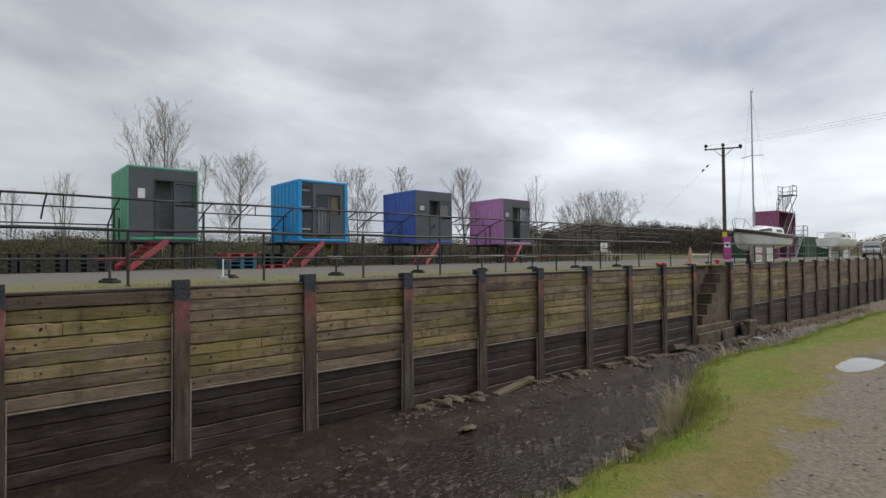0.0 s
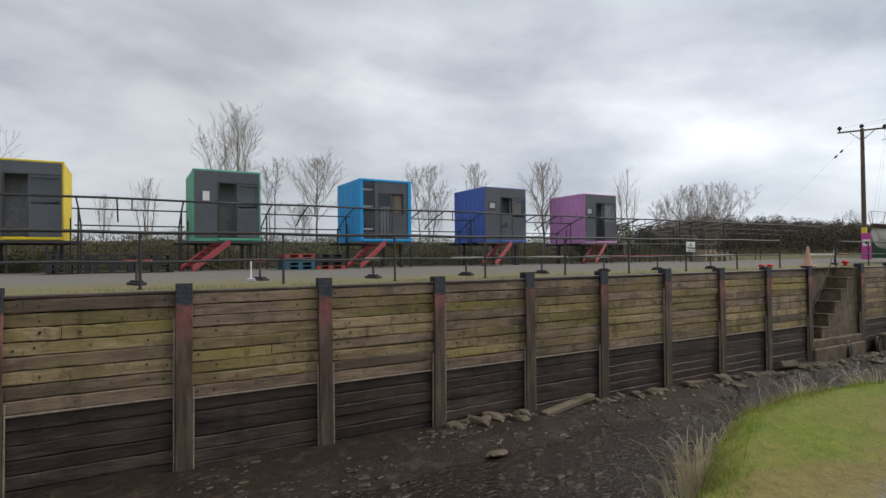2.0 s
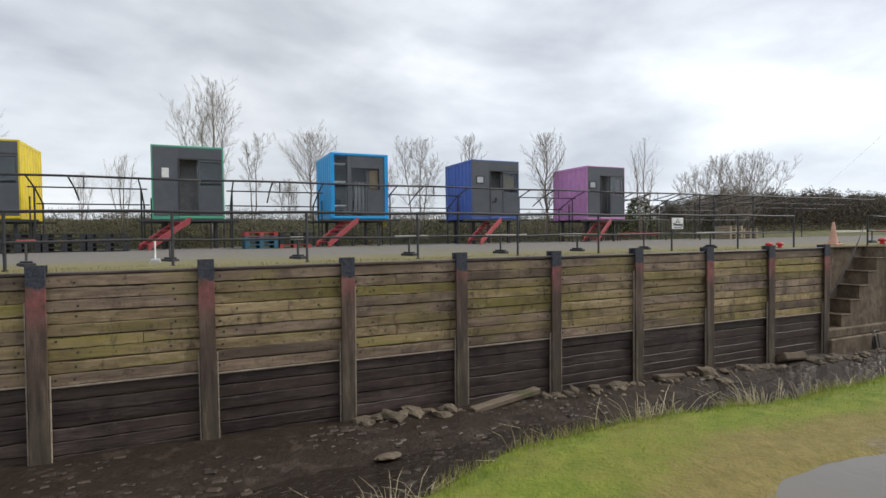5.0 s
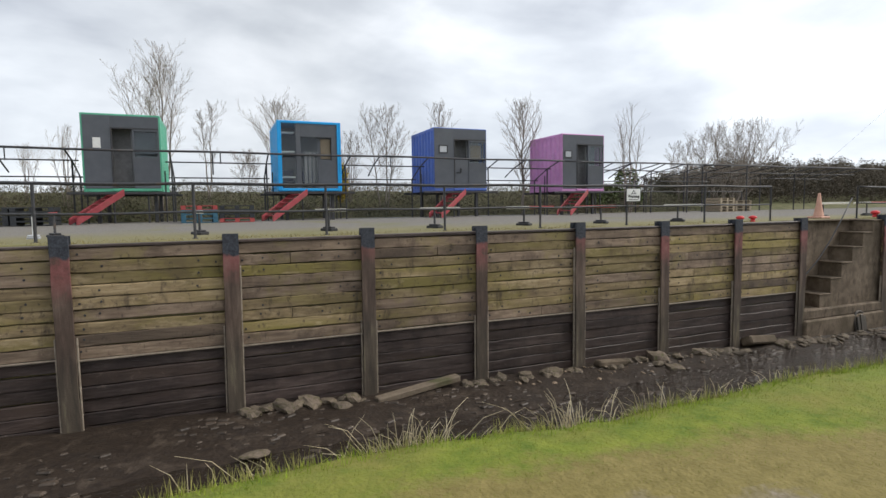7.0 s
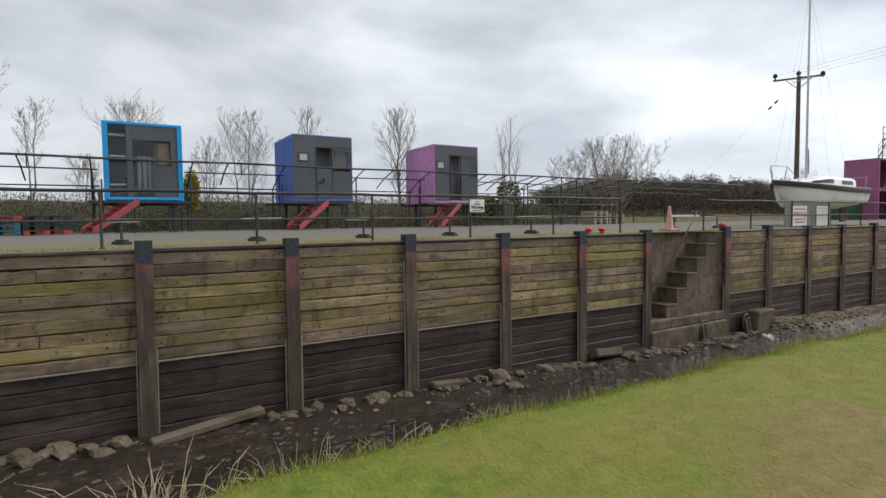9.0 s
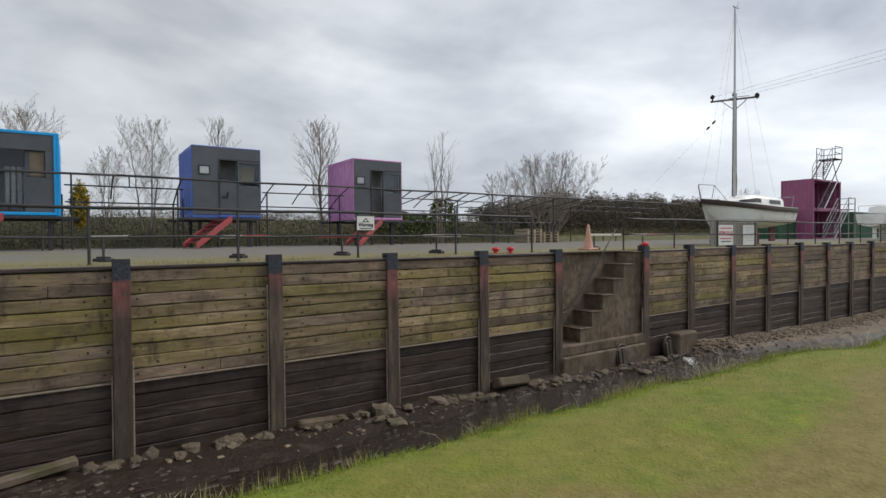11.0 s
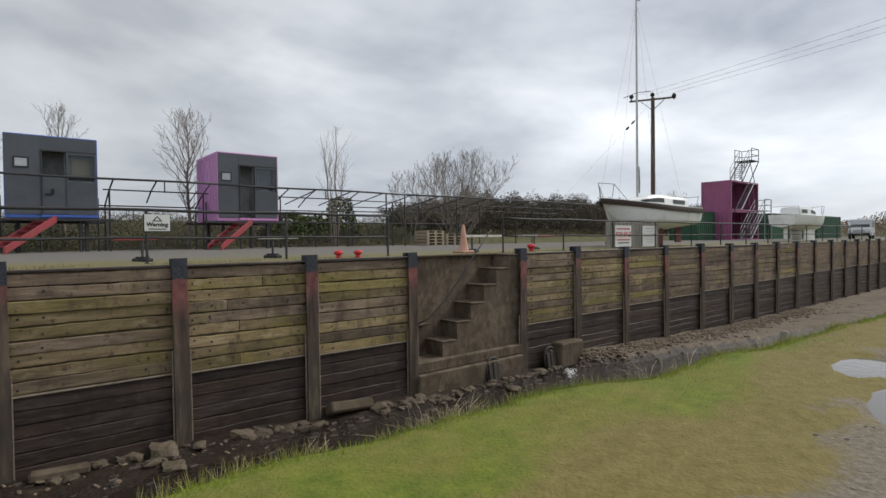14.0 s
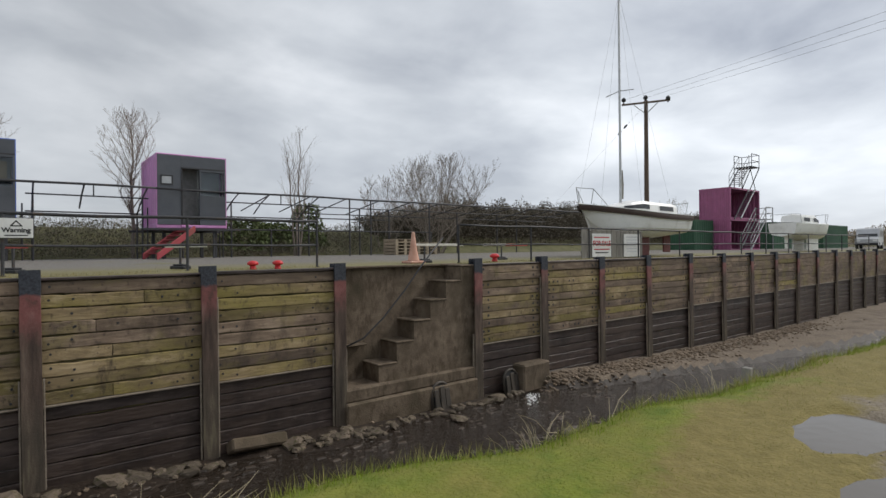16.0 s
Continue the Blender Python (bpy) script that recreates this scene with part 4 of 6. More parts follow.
for x, y, z in ((31.85, FRAME_Y, 3.84), (32.95, FRAME_Y, 3.84), (33.2, 23.2, 3.55), (34.9, 23.2, 3.55), (36.35, FRAME_Y, 3.84), (31.6, 24.6, 3.33), (39.4, 23.2, 3.55), (42.5, 23.2, 3.55), (45.6, 24.6, 3.33),
                (28.6, 22.7, 2.42), (34.6, 22.7, 2.42), (37.2, 22.7, 2.42)):
    part("post", M().tube([(x, y, 1.15), (x, y, z)], 0.035, 8), PIPE, open_frame)

# ---- low plank barriers on rubber feet ----
BAR_WHITE = mat("worn_white_board", [(0.52, 0.50, 0.44), (0.68, 0.66, 0.6)], 6, 0.6, 0, 0.1, 40, 0.1)
BAR_RED = mat("faded_red_board", [(0.42, 0.06, 0.06), (0.55, 0.12, 0.11)], 6, 0.6, 0, 0.1, 40, 0.1)


def barrier(x, y, length, off, red, mixed=False):
    b = thing("plank_barrier", (x, y, YARD + 0.005, 0, 0, -60 if y > 13.5 and x < 28 else 0), ("faded red" if red else "worn white") + " board barrier on a black rubber foot", "barrier", "quay barriers")
    foot = M().box(-0.22, 0.22, -0.12, 0.12, 0.0, 0.09, 0.02).box(-0.16, 0.16, -0.08, 0.08, 0.09, 0.13, 0.015)
    part("rubber_foot", foot, RUBBER, b)
    part("post", M().box(-0.025, 0.025, -0.02, 0.02, 0.1, 0.60, 0.004), PIPE, b)
    if mixed:
        part("board", M().box(off - length / 2, off, -0.045, -0.02, 0.52, 0.60, 0.006), BAR_WHITE, b, "worn white half of the board")
        part("board", M().box(off, off + length / 2, -0.047, -0.022, 0.52, 0.60, 0.006), BAR_RED, b, "faded red half of the board")
    else:
        part("board", M().box(off - length / 2, off + length / 2, -0.045, -0.02, 0.52, 0.60, 0.006), BAR_RED if red else BAR_WHITE, b)


for x, y, L, off, red, mx in ((8.2, 14.2, 0.5, 0.0, False, False), (11.3, 14.2, 1.2, 0.1, False, False), (14.25, 14.1, 1.4, 0.2, False, False), (17.16, 14.1, 1.6, 0.2, True, True),
                              (19.95, 14.0, 1.4, -0.2, True, False), (23.05, 13.85, 1.3, 0.2, False, False), (5.2, 14.6, 0.5, 0.05, True, False),
                              (29.9, 13.4, 1.9, 0.6, False, False), (34.0, 14.2, 2.3, 0.2, True, True), (2.4, 14.3, 1.1, 0.1, True, False), (-0.6, 14.3, 1.2, 0.1, False, False)):
    barrier(x, y, L, off, red, mx)

# ---- flat signs ----
SIGN_BLACK = mat("black_print", [(0.015, 0.015, 0.016), (0.03, 0.03, 0.03)], 10, 0.6)
SIGN_RED = mat("red_print", [(0.45, 0.02, 0.03), (0.55, 0.03, 0.04)], 10, 0.6)
SIGN_PINK = mat("magenta_panel", [(0.50, 0.06, 0.30), (0.62, 0.09, 0.38)], 5, 0.5)
GREY_WOOD = mat("silvered_timber", [(0.17, 0.16, 0.14), (0.27, 0.255, 0.23)], 6, 0.85, 0, 0.3, 30, 0.15, stretch=(1, 1, 0.3))


def lettering(text, size, at, material, parent):
    cu = bpy.data.curves.new("lettering", "FONT")
    cu.body, cu.size, cu.align_x, cu.align_y, cu.extrude = text, size, "CENTER", "CENTER", 0.001
    cu.offset = size * 0.035
    ob = new("lettering", cu)
    dg = bpy.context.evaluated_depsgraph_get()
    me_ = bpy.data.meshes.new_from_object(ob.evaluated_get(dg))
    bpy.data.objects.remove(ob)
    me_.materials.clear()
    me_.materials.append(material)
    o = new("lettering", me_)
    o.parent = parent
    o.matrix_basis = at
    return o


UPR = pose(0, 0, 0, 90, 0, 0)
ws = thing("warning_sign", (20.0, 12.60, 1.99), "white warning sign with a black triangle on the fence", "sign")
part("board", M().box(-0.25, 0.25, -0.012, 0.006, -0.18, 0.18, 0.004), WHITE, ws)
part("sign_frame", M().box(-0.265, 0.265, 0.007, 0.02, -0.195, 0.195, 0.004), PIPE, ws)
part("triangle", M().prism([(-0.1, 0.03), (0.1, 0.03), (0.0, 0.15)], 1, -0.016, -0.0125), SIGN_BLACK, ws)
part("triangle_field", M().prism([(-0.055, 0.05), (0.055, 0.05), (0.0, 0.115)], 1, -0.02, -0.0165), WHITE, ws)
lettering("Warning", 0.12, pose(0, -0.016, -0.04, 90), SIGN_BLACK, ws)
part("print_line", M().box(-0.17, 0.17, -0.016, -0.0125, -0.145, -0.125), SIGN_BLACK, ws)

panel = thing("timber_hoarding", (39.0, 12.85, YARD), "silvered timber panel carrying two white notices", "hoarding")
for k in range(13):
    random.seed(k)
    x = -2.05 + k * 0.32
    part("slat", M().box(x, x + 0.3, -0.02, 0.02, 0.0, 1.12 + random.uniform(-0.03, 0.02), 0.006), GREY_WOOD, panel)
for z in (0.2, 0.85):
    part("batten", M().box(-2.05, 2.1, 0.02, 0.06, z, z + 0.1, 0.006), GREY_WOOD, panel)
fs = thing("sale_sign", (38.15, 12.80, 1.66), "white sale notice with red lettering on the timber panel", "sign")
part("board", M().box(-0.62, 0.62, -0.012, 0.008, -0.5, 0.42, 0.004), WHITE, fs)
lettering("FOR SALE", 0.27, pose(0, -0.016, 0.03, 90), SIGN_RED, fs)
for z, wd in ((0.27, 0.5), (-0.2, 0.5), (-0.33, 0.42)):
    part("print_line", M().box(-wd, wd, -0.016, -0.0125, z - 0.022, z + 0.022), SIGN_RED if z > -0.25 else SIGN_BLACK, fs)
ns = thing("notice_sign", (40.25, 12.80, 1.66), "white notice board with faint grey lines on the panel", "sign")
part("board", M().box(-0.58, 0.58, -0.012, 0.008, -0.52, 0.42, 0.004), WHITE, ns)
NOTE_GREY = mat("pale_grey_print", [(0.45, 0.46, 0.48), (0.52, 0.53, 0.55)], 10, 0.6)
for k in range(6):
    part("print_line", M().box(-0.44 + 0.03 * (k % 3), 0.44 - 0.05 * (k % 2), -0.016, -0.0125, 0.28 - k * 0.12, 0.31 - k * 0.12), NOTE_GREY, ns)
ps = thing("magenta_sign", (52.0, 20.0, 1.2, 0, 0, -60), "tall magenta sign panel with a white emblem by the pole", "sign")
part("board", M().box(-0.32, 0.32, -0.03, 0.03, 0.0, 2.1, 0.01), SIGN_PINK, ps)
part("emblem", M().box(-0.25, 0.25, -0.036, -0.031, 1.1, 1.6), WHITE, ps)
part("emblem_mark", M().prism([(-0.12, 1.35), (0.0, 1.2), (0.12, 1.35), (0.0, 1.5)], 1, -0.041, -0.0365), SIGN_BLACK, ps)

# ---- cone, bollards, drum ----
CONE = mat("faded_cone", [(0.45, 0.24, 0.17), (0.56, 0.33, 0.25)], 5, 0.7, 0, 0.1, 40, 0.05)
cone = thing("traffic_cone", (29.34, 13.2, YARD), "tall faded orange traffic cone on the quay", "cone")
part("cone_body", M().lathe([(0.19, 0.09), (0.17, 0.12), (0.10, 0.5), (0.045, 0.92), (0.03, 0.95)], 18), CONE, cone, smooth=True)
part("base", M().box(-0.27, 0.27, -0.27, 0.27, 0.0, 0.09, 0.03), CONE, cone)
BOLL_RED = mat("bollard_red", [(0.46, 0.02, 0.025), (0.6, 0.04, 0.045)], 6, 0.45, 0, 0.1, 40, 0.08)
for x, y, s in ((24.28, 12.45, 0.62), (24.87, 12.45, 0.62), (32.6, 13.1, 0.8)):
    b = thing("mooring_bollard", (x, y, YARD - 0.01), "small red painted mooring bollard on the quay", "bollard", "mooring bollards")
    part("stem", M().lathe([(0.13 * s, 0), (0.12 * s, 0.03), (0.1 * s, 0.16 * s)], 14), BOLL_RED, b, smooth=True)
    part("head", M().lathe([(0.11 * s, 0.155 * s), (0.2 * s, 0.2 * s), (0.2 * s, 0.27 * s), (0.12 * s, 0.33 * s), (0.03, 0.34 * s)], 14), BOLL_RED, b, smooth=True)
spd = thing("white_pedestal", (4.9, 14.2, YARD), "white post on a small stacked pedestal", "post")
part("shaft", M().tube([(0, 0, 0.1), (0, 0, 0.55)], 0.02, 8), WHITE, spd)
for k in range(3):
    part("slab", M().box(-0.13 + 0.02 * k, 0.13 - 0.02 * k, -0.1, 0.1, 0.04 * k, 0.04 * k + 0.035, 0.008), PALE_GREY, spd)

# ---- handrail chain down the steps ----
chain = tagged(part("handrail_chain", M().tube([(29.75, 12.3, 1.85), (28.9, 12.1, 1.15), (28.2, 12.02, 0.42), (27.5, 11.98, -0.25), (26.9, 11.98, -0.72), (26.35, 12.05, -0.92)], 0.022, 8), PIPE, smooth=True),
               "thin rusty handrail running down the quay steps", "handrail", kind="structure")

# ---- pallets ----
PAL_BLACK = mat("black_plastic", [(0.018, 0.02, 0.023), (0.04, 0.043, 0.048)], 8, 0.6, 0, 0.1, 40)
PAL_BLUE = mat("blue_pallet_paint", [(0.028, 0.09, 0.14), (0.048, 0.145, 0.21)], 8, 0.7, 0, 0.2, 40)
PAL_RED = mat("red_pallet_paint", [(0.30, 0.05, 0.05), (0.4, 0.08, 0.07)], 8, 0.7, 0, 0.2, 40)
PAL_WOOD = mat("pallet_wood", [(0.25, 0.20, 0.14), (0.38, 0.32, 0.23)], 8, 0.85, 0, 0.3, 40)


def pallet_stack(x, y, rz, mats, label):
    st = thing("pallet_stack", (x, y, yard_z(x, y), 0, 0, rz), label, "pallets", "pallet stacks")
    for k, mt in enumerate(mats):
        z = k * 0.155
        p = part("pallet", M().box(-0.6, 0.6, -0.5, -0.38, z + 0.125, z + 0.15, 0.004).box(-0.6, 0.6, -0.3, -0.12, z + 0.125, z + 0.15, 0.004).box(-0.6, 0.6, -0.06, 0.12, z + 0.125, z + 0.15, 0.004)
                 .box(-0.6, 0.6, 0.2, 0.5, z + 0.125, z + 0.15, 0.004), mt, st)
        for bx in (-0.6, -0.08, 0.44):
            part("block", M().box(bx, bx + 0.16, -0.5, 0.5, z + 0.02, z + 0.124, 0.006), mt, p)
        for ry in (-0.5, 0.4):
            part("runner", M().box(-0.6, 0.6, ry, ry + 0.1, z, z + 0.02), mt, p)


for x in (0.5, 1.75, 3.0, -6.2, -4.9):
    pallet_stack(x, 21.9 + 0.1 * math.sin(x * 5), 2, [PAL_BLACK] * 4, "stack of black plastic pallets beside the cabins")
pallet_stack(8.0, 21.6, 3, [PAL_BLUE, PAL_BLUE, PAL_BLUE, PAL_RED], "stack of blue and red pallets beside the cabins")
pallet_stack(9.3, 21.7, -2, [PAL_RED, PAL_BLACK, PAL_BLACK, PAL_BLACK], "stack of black and red pallets beside the cabins")
pallet_stack(34.85, 22.2, 4, [PAL_WOOD] * 5, "stack of grey wooden pallets in the yard")
pallet_stack(36.35, 22.35, -3, [PAL_WOOD] * 4, "stack of grey wooden pallets in the yard")

# ---- boats on the hard ----
HULL = mat("white_gelcoat", [(0.80, 0.80, 0.78), (0.86, 0.86, 0.84)], 3, 0.3, 0, 0.0, 40, 0.02, stain=(0.58, 0.57, 0.53), stain_scale=1.2, stain_at=(0.55, 0.8))
ANTIFOUL = mat("maroon_antifouling", [(0.11, 0.035, 0.035), (0.17, 0.06, 0.055)], 5, 0.7, 0, 0.2, 40)
STRIPE = mat("brown_rubbing_strake", [(0.03, 0.017, 0.013), (0.06, 0.033, 0.025)], 8, 0.6)
DARK_GLASS = mat("smoked_window", [(0.02, 0.022, 0.025), (0.035, 0.037, 0.04)], 3, 0.3, rough_vary=0.02)
ALU = mat("aluminium_spar", [(0.5, 0.51, 0.52), (0.62, 0.63, 0.64)], 5, 0.4, 0.5, 0, 40)


def loft(rows, closed=False):
    m, n = M(), len(rows[0])
    m.add([p for r in rows for p in r], [(i * n + k, i * n + k + 1, (i + 1) * n + k + 1, (i + 1) * n + k) for i in range(len(rows) - 1) for k in range(n - 1)])
    return m


def yacht(at, length, beam, sheer0, sheer1, label, cabin_from, cabin_to, cabin_h, mast=0.0, keel_mat=None, stripe=True):
    """Bow at the local origin, stern at +x; z is up from the ground."""
    b = thing("sailing_boat" if mast else "cabin_cruiser", at, label, "boat")
    N = 22

    def half(s):
        return beam / 2 * min(1.0, (1 - (1 - min(1, s / 0.55)) ** 2.2)) * (1 - 0.22 * max(0, (s - 0.55) / 0.45) ** 2) + 0.01

    def sheer(s):
        return sheer0 + (sheer1 - sheer0) * s - 0.12 * math.sin(math.pi * s)

    def low(s):
        return 1.0 - 0.28 * math.sin(math.pi * min(1, s * 0.9 + 0.12)) + 0.75 * max(0, 1 - s / 0.16) ** 1.5 * 0.9

    def xs(s, k):                                # raked stem
        return s * length + (1 - k) * 1.45 * max(0, 1 - s / 0.34) ** 2

    top, bottom = [], []
    wl = 1.22
    for i in range(N + 1):
        s = i / N
        h, zs, zl = half(s), sheer(s), low(s)
        w = max(wl, zl + 0.02)
        prof = []
        for k in (1.0, 0.8, 0.55, 0.28, 0.0):
            z = w + (zs - w) * k
            prof.append((z, h * (0.88 + 0.12 * k ** 0.7) * (1 if s > 0.03 else 0.8)))
        top.append([(xs(s, (z - 0.7) / (zs - 0.7)), -hw, z) for z, hw in prof])
        hw0 = prof[-1][1]
        bottom.append([(xs(s, (z - 0.7) / (zs - 0.7)), -hh, z) for z, hh in ((w, hw0), (zl + (w - zl) * 0.4, hw0 * 0.78), (zl + 0.02, hw0 * 0.3), (zl, 0.0))])
    for rows, nm, mt in ((top, "hull_side", HULL), (bottom, "hull_bottom", HULL)):
        m = loft(rows)
        m2 = loft([[(x, -y, z) for x, y, z in r] for r in rows])
        m.add(m2.v, m2.f)
        part(nm, m, mt, b, smooth=True)
    # transom and deck
    r = top[-1] + bottom[-1][1:]
    part("transom", M().add(r + [(x, -y, z) for x, y, z in reversed(r[:-1])], [tuple(range(2 * len(r) - 1))]), HULL, b)
    dk = loft([[t[0], (t[0][0], 0, t[0][2] + 0.05), (t[0][0], -t[0][1], t[0][2])] for t in top])
    part("deck", dk, HULL, b)
    if stripe:
        rows = [[(p[0][0], p[0][1] - 0.02, p[0][2] - 0.03), (p[0][0], p[0][1] - 0.035, p[0][2] - 0.14), (p[0][0], p[0][1] - 0.02, p[0][2] - 0.27)] for p in top]
        m = loft(rows)
        m2 = loft([[(x, -y, z) for x, y, z in q] for q in rows])
        m.add(m2.v, m2.f)
        part("rubbing_strake", m, STRIPE, b, "dark brown strake below the deck edge")
    # coachroof
    rows, win = [], []
    for i in range(13):
        s = cabin_from + (cabin_to - cabin_from) * i / 12
        u = i / 12
        h = half(s) * 0.62 * min(1, 0.5 + 2 * u)
        z0 = sheer(s) - 0.02
        hh = cabin_h * min(1, 0.12 + 2.2 * u) * (1 if u < 0.93 else 0.9)
        rows.append([(s * length, -h, z0), (s * length, -h * 0.97, z0 + hh * 0.7), (s * length, -h * 0.86, z0 + hh * 0.95), (s * length, 0, z0 + hh * 1.08),
                     (s * length, h * 0.86, z0 + hh * 0.95), (s * length, h * 0.97, z0 + hh * 0.7), (s * length, h, z0)])
        if 2 <= i <= 11 and i != 7:
            win.append((s * length, h, z0, hh, i))
    m = loft(rows)
    m.add([*rows[0]], [tuple(range(7))]).add([*rows[-1]], [tuple(range(7))])
    part("coachroof", m, HULL, b, smooth=False)
    for side in (-1, 1):
        for seg in (range(2, 7), range(8, 12)):
            q = [w_ for w_ in win if w_[4] in seg]
            if len(q) > 1:
                g = loft([[(x, side * (h * 1.0 + 0.012), z0 + hh * 0.3), (x, side * (h * 0.975 + 0.012), z0 + hh * 0.68)] for x, h, z0, hh, _ in q])
                part("window", g, DARK_GLASS, b, "smoked side window")
    # keels and shores
    kx = length * 0.5
    for y in (-0.45, 0.45):
        part("keel", M().box(kx - 0.8, kx + 0.7, y - 0.07, y + 0.07, 0.0, 0.9, 0.03), keel_mat or HULL, b)
    part("skeg", M().box(length * 0.86, length * 0.94, -0.04, 0.04, 0.12, 1.0, 0.02), keel_mat or HULL, b)
    # pulpit, pushpit, lifelines
    zb = sheer(0.02)
    pl = M().tube([(1.2, -0.62, sheer(0.15)), (0.5, -0.42, zb + 0.62), (-0.12, 0, zb + 0.68), (0.5, 0.42, zb + 0.62), (1.2, 0.62, sheer(0.15))], 0.016, 6)
    for p0, p1 in (((0.05, 0, zb), (-0.1, 0, zb + 0.68)), ((0.5, -0.3, zb), (0.5, -0.42, zb + 0.62)), ((0.5, 0.3, zb), (0.5, 0.42, zb + 0.62))):
        pl.tube([p0, p1], 0.016, 6)
    part("pulpit", pl, STEEL, b)
    ze, he = sheer(0.97), half(0.97)
    pp = M().tube([(length * 0.9, -he, ze), (length * 0.93, -he, ze + 0.6), (length * 1.0, -he * 0.7, ze + 0.6), (length * 1.0, he * 0.7, ze + 0.6), (length * 0.93, he, ze + 0.6), (length * 0.9, he, ze)], 0.016, 6)
    part("pushpit", pp, STEEL, b)
    if mast:
        mx, mz = 2.9, sheer(0.3) + cabin_h * 0.6
        part("mast", M().tube([(mx, 0, mz), (mx, 0, mast)], [0.06, 0.045], 10), ALU, b)
        part("spreader", M().tube([(mx, -0.75, mz + 5.0), (mx, 0, mz + 5.1), (mx, 0.75, mz + 5.0)], 0.02, 6), ALU, b)
        part("masthead", M().box(mx - 0.15, mx + 0.3, -0.02, 0.02, mast, mast + 0.06).tube([(mx + 0.2, 0, mast), (mx + 0.3, 0, mast + 0.35)], 0.012, 5), STEEL, b)
        for p0 in ((0.02, 0, zb + 0.05), (mx, -beam * 0.45, sheer(0.35)), (mx, beam * 0.45, sheer(0.35)), (length - 0.1, 0, ze)):
            part("stay", M().tube([p0, (mx, 0, mast - 0.1)], 0.004, 4), STEEL, b)
        part("furled_rope", M().tube([(mx + 0.1, 0, mz + 0.2), (mx + 0.13, 0.02, mz + 0.8), (mx + 0.1, 0, mz + 1.5)], [0.07, 0.09, 0.05], 6), GREY_WOOD, b)
    return b


yacht((38.7, 14.35, YARD + 0.06, 0, 0, -3), 7.2, 2.5, 2.25, 1.90, "white sailing boat with maroon keels standing ashore", 0.22, 0.88, 0.56, 12.0, ANTIFOUL)
yacht((67.2, 13.8, YARD + 0.1, 0, 0, 172), 5.9, 2.4, 1.95, 1.9, "small white cabin cruiser standing ashore on legs", 0.3, 0.8, 0.7, 0.0, None, False)

# ---- magenta container tower with an outside stair ----
MAGENTA = paint("magenta_paint", (0.38, 0.12, 0.24), 0.55)
DK_GREEN = paint("dark_green_paint", (0.035, 0.10, 0.055), 0.6)


def container(name, at, L, W, H, colour, label, open_side=False):
    c = thing(name, at, label, "container", "yard containers")
    f = M()
    for x in (0, L - 0.12):
        for y in (0, W - 0.12):
            f.box(x, x + 0.12, y, y + 0.12, 0, H, 0.01)
    for z in (0, H - 0.13):
        f.box(0.12, L - 0.12, 0.01, 0.1, z, z + 0.13).box(0.12, L - 0.12, W - 0.1, W - 0.01, z, z + 0.13)
        f.box(0.01, 0.1, 0.12, W - 0.12, z, z + 0.13).box(L - 0.1, L - 0.01, 0.12, W - 0.12, z, z + 0.13)
    part("frame", f, colour, c)
    part("end_panel", corrugated(0.12, W - 0.12, 0.13, H - 0.13, 0.06, 0.036, -1), colour, c)
    part("end_panel", corrugated(0.12, W - 0.12, 0.13, H - 0.13, L - 0.06, 0.036, 1), colour, c)
    for y, s, skip in ((0.06, -1, open_side), (W - 0.06, 1, False)):
        if not skip:
            m = corrugated(0.12, L - 0.12, 0.13, H - 0.13, 0, 0.036, s)
            m.v = [(q[1], y + q[0], q[2]) for q in m.v]
            part("side_panel", m, colour, c)
    part("roof", M().box(0.02, L - 0.02, 0.02, W - 0.02, H - 0.04, H + 0.006), colour, c)
    part("container_floor", M().box(0.02, L - 0.02, 0.02, W - 0.02, 0.02, 0.12), DARK_IN, c)
    return c


container("shipping_container", (66.0, 20.05, 1.2), 5.7, 2.6, 2.6, MAGENTA, "magenta shipping container with an open side at ground level", True)
container("shipping_container", (66.0, 20.05, 3.82), 5.7, 2.6, 2.6, MAGENTA, "magenta shipping container stacked on another, open sided", True)
container("shipping_container", (62.5, 21.3, 1.2), 3.2, 2.5, 2.5, DK_GREEN, "dark green shipping container in the yard")
container("shipping_container", (76.0, 20.5, 1.2), 6.0, 2.5, 2.6, DK_GREEN, "dark green shipping container in the yard")
container("shipping_container", (86.0, 19.5, 1.2), 8.0, 2.5, 2.5, DK_GREEN, "dark green shipping container in the yard")
stair = thing("stair_tower", (66.0, 18.6, 1.2), "grey steel stair climbing the container stack to a lookout", "stairs")


def flight(p0, p1, wdt, n, rails=True):
    p0, p1 = Vector(p0), Vector(p1)
    for y in (0, wdt):
        part("stringer", M().tube([p0 + Vector((0, y, 0)), p1 + Vector((0, y, 0))], 0.06, 6), STEEL, stair)
        if rails:
            for hh in (0.5, 1.0):
                part("handrail", M().tube([p0 + Vector((0, y, hh)), p1 + Vector((0, y, hh))], 0.03, 6), STEEL, stair)
            for u in (0.0, 0.5, 1.0):
                q = p0.lerp(p1, u) + Vector((0, y, 0))
                part("baluster", M().tube([q, q + Vector((0, 0, 1.0))], 0.025, 6), STEEL, stair)
    for k in range(1, n):
        q = p0.lerp(p1, k / n)
        part("tread", M().box(q.x - 0.12, q.x + 0.12, q.y, q.y + wdt, q.z - 0.015, q.z + 0.015), STEEL, stair)


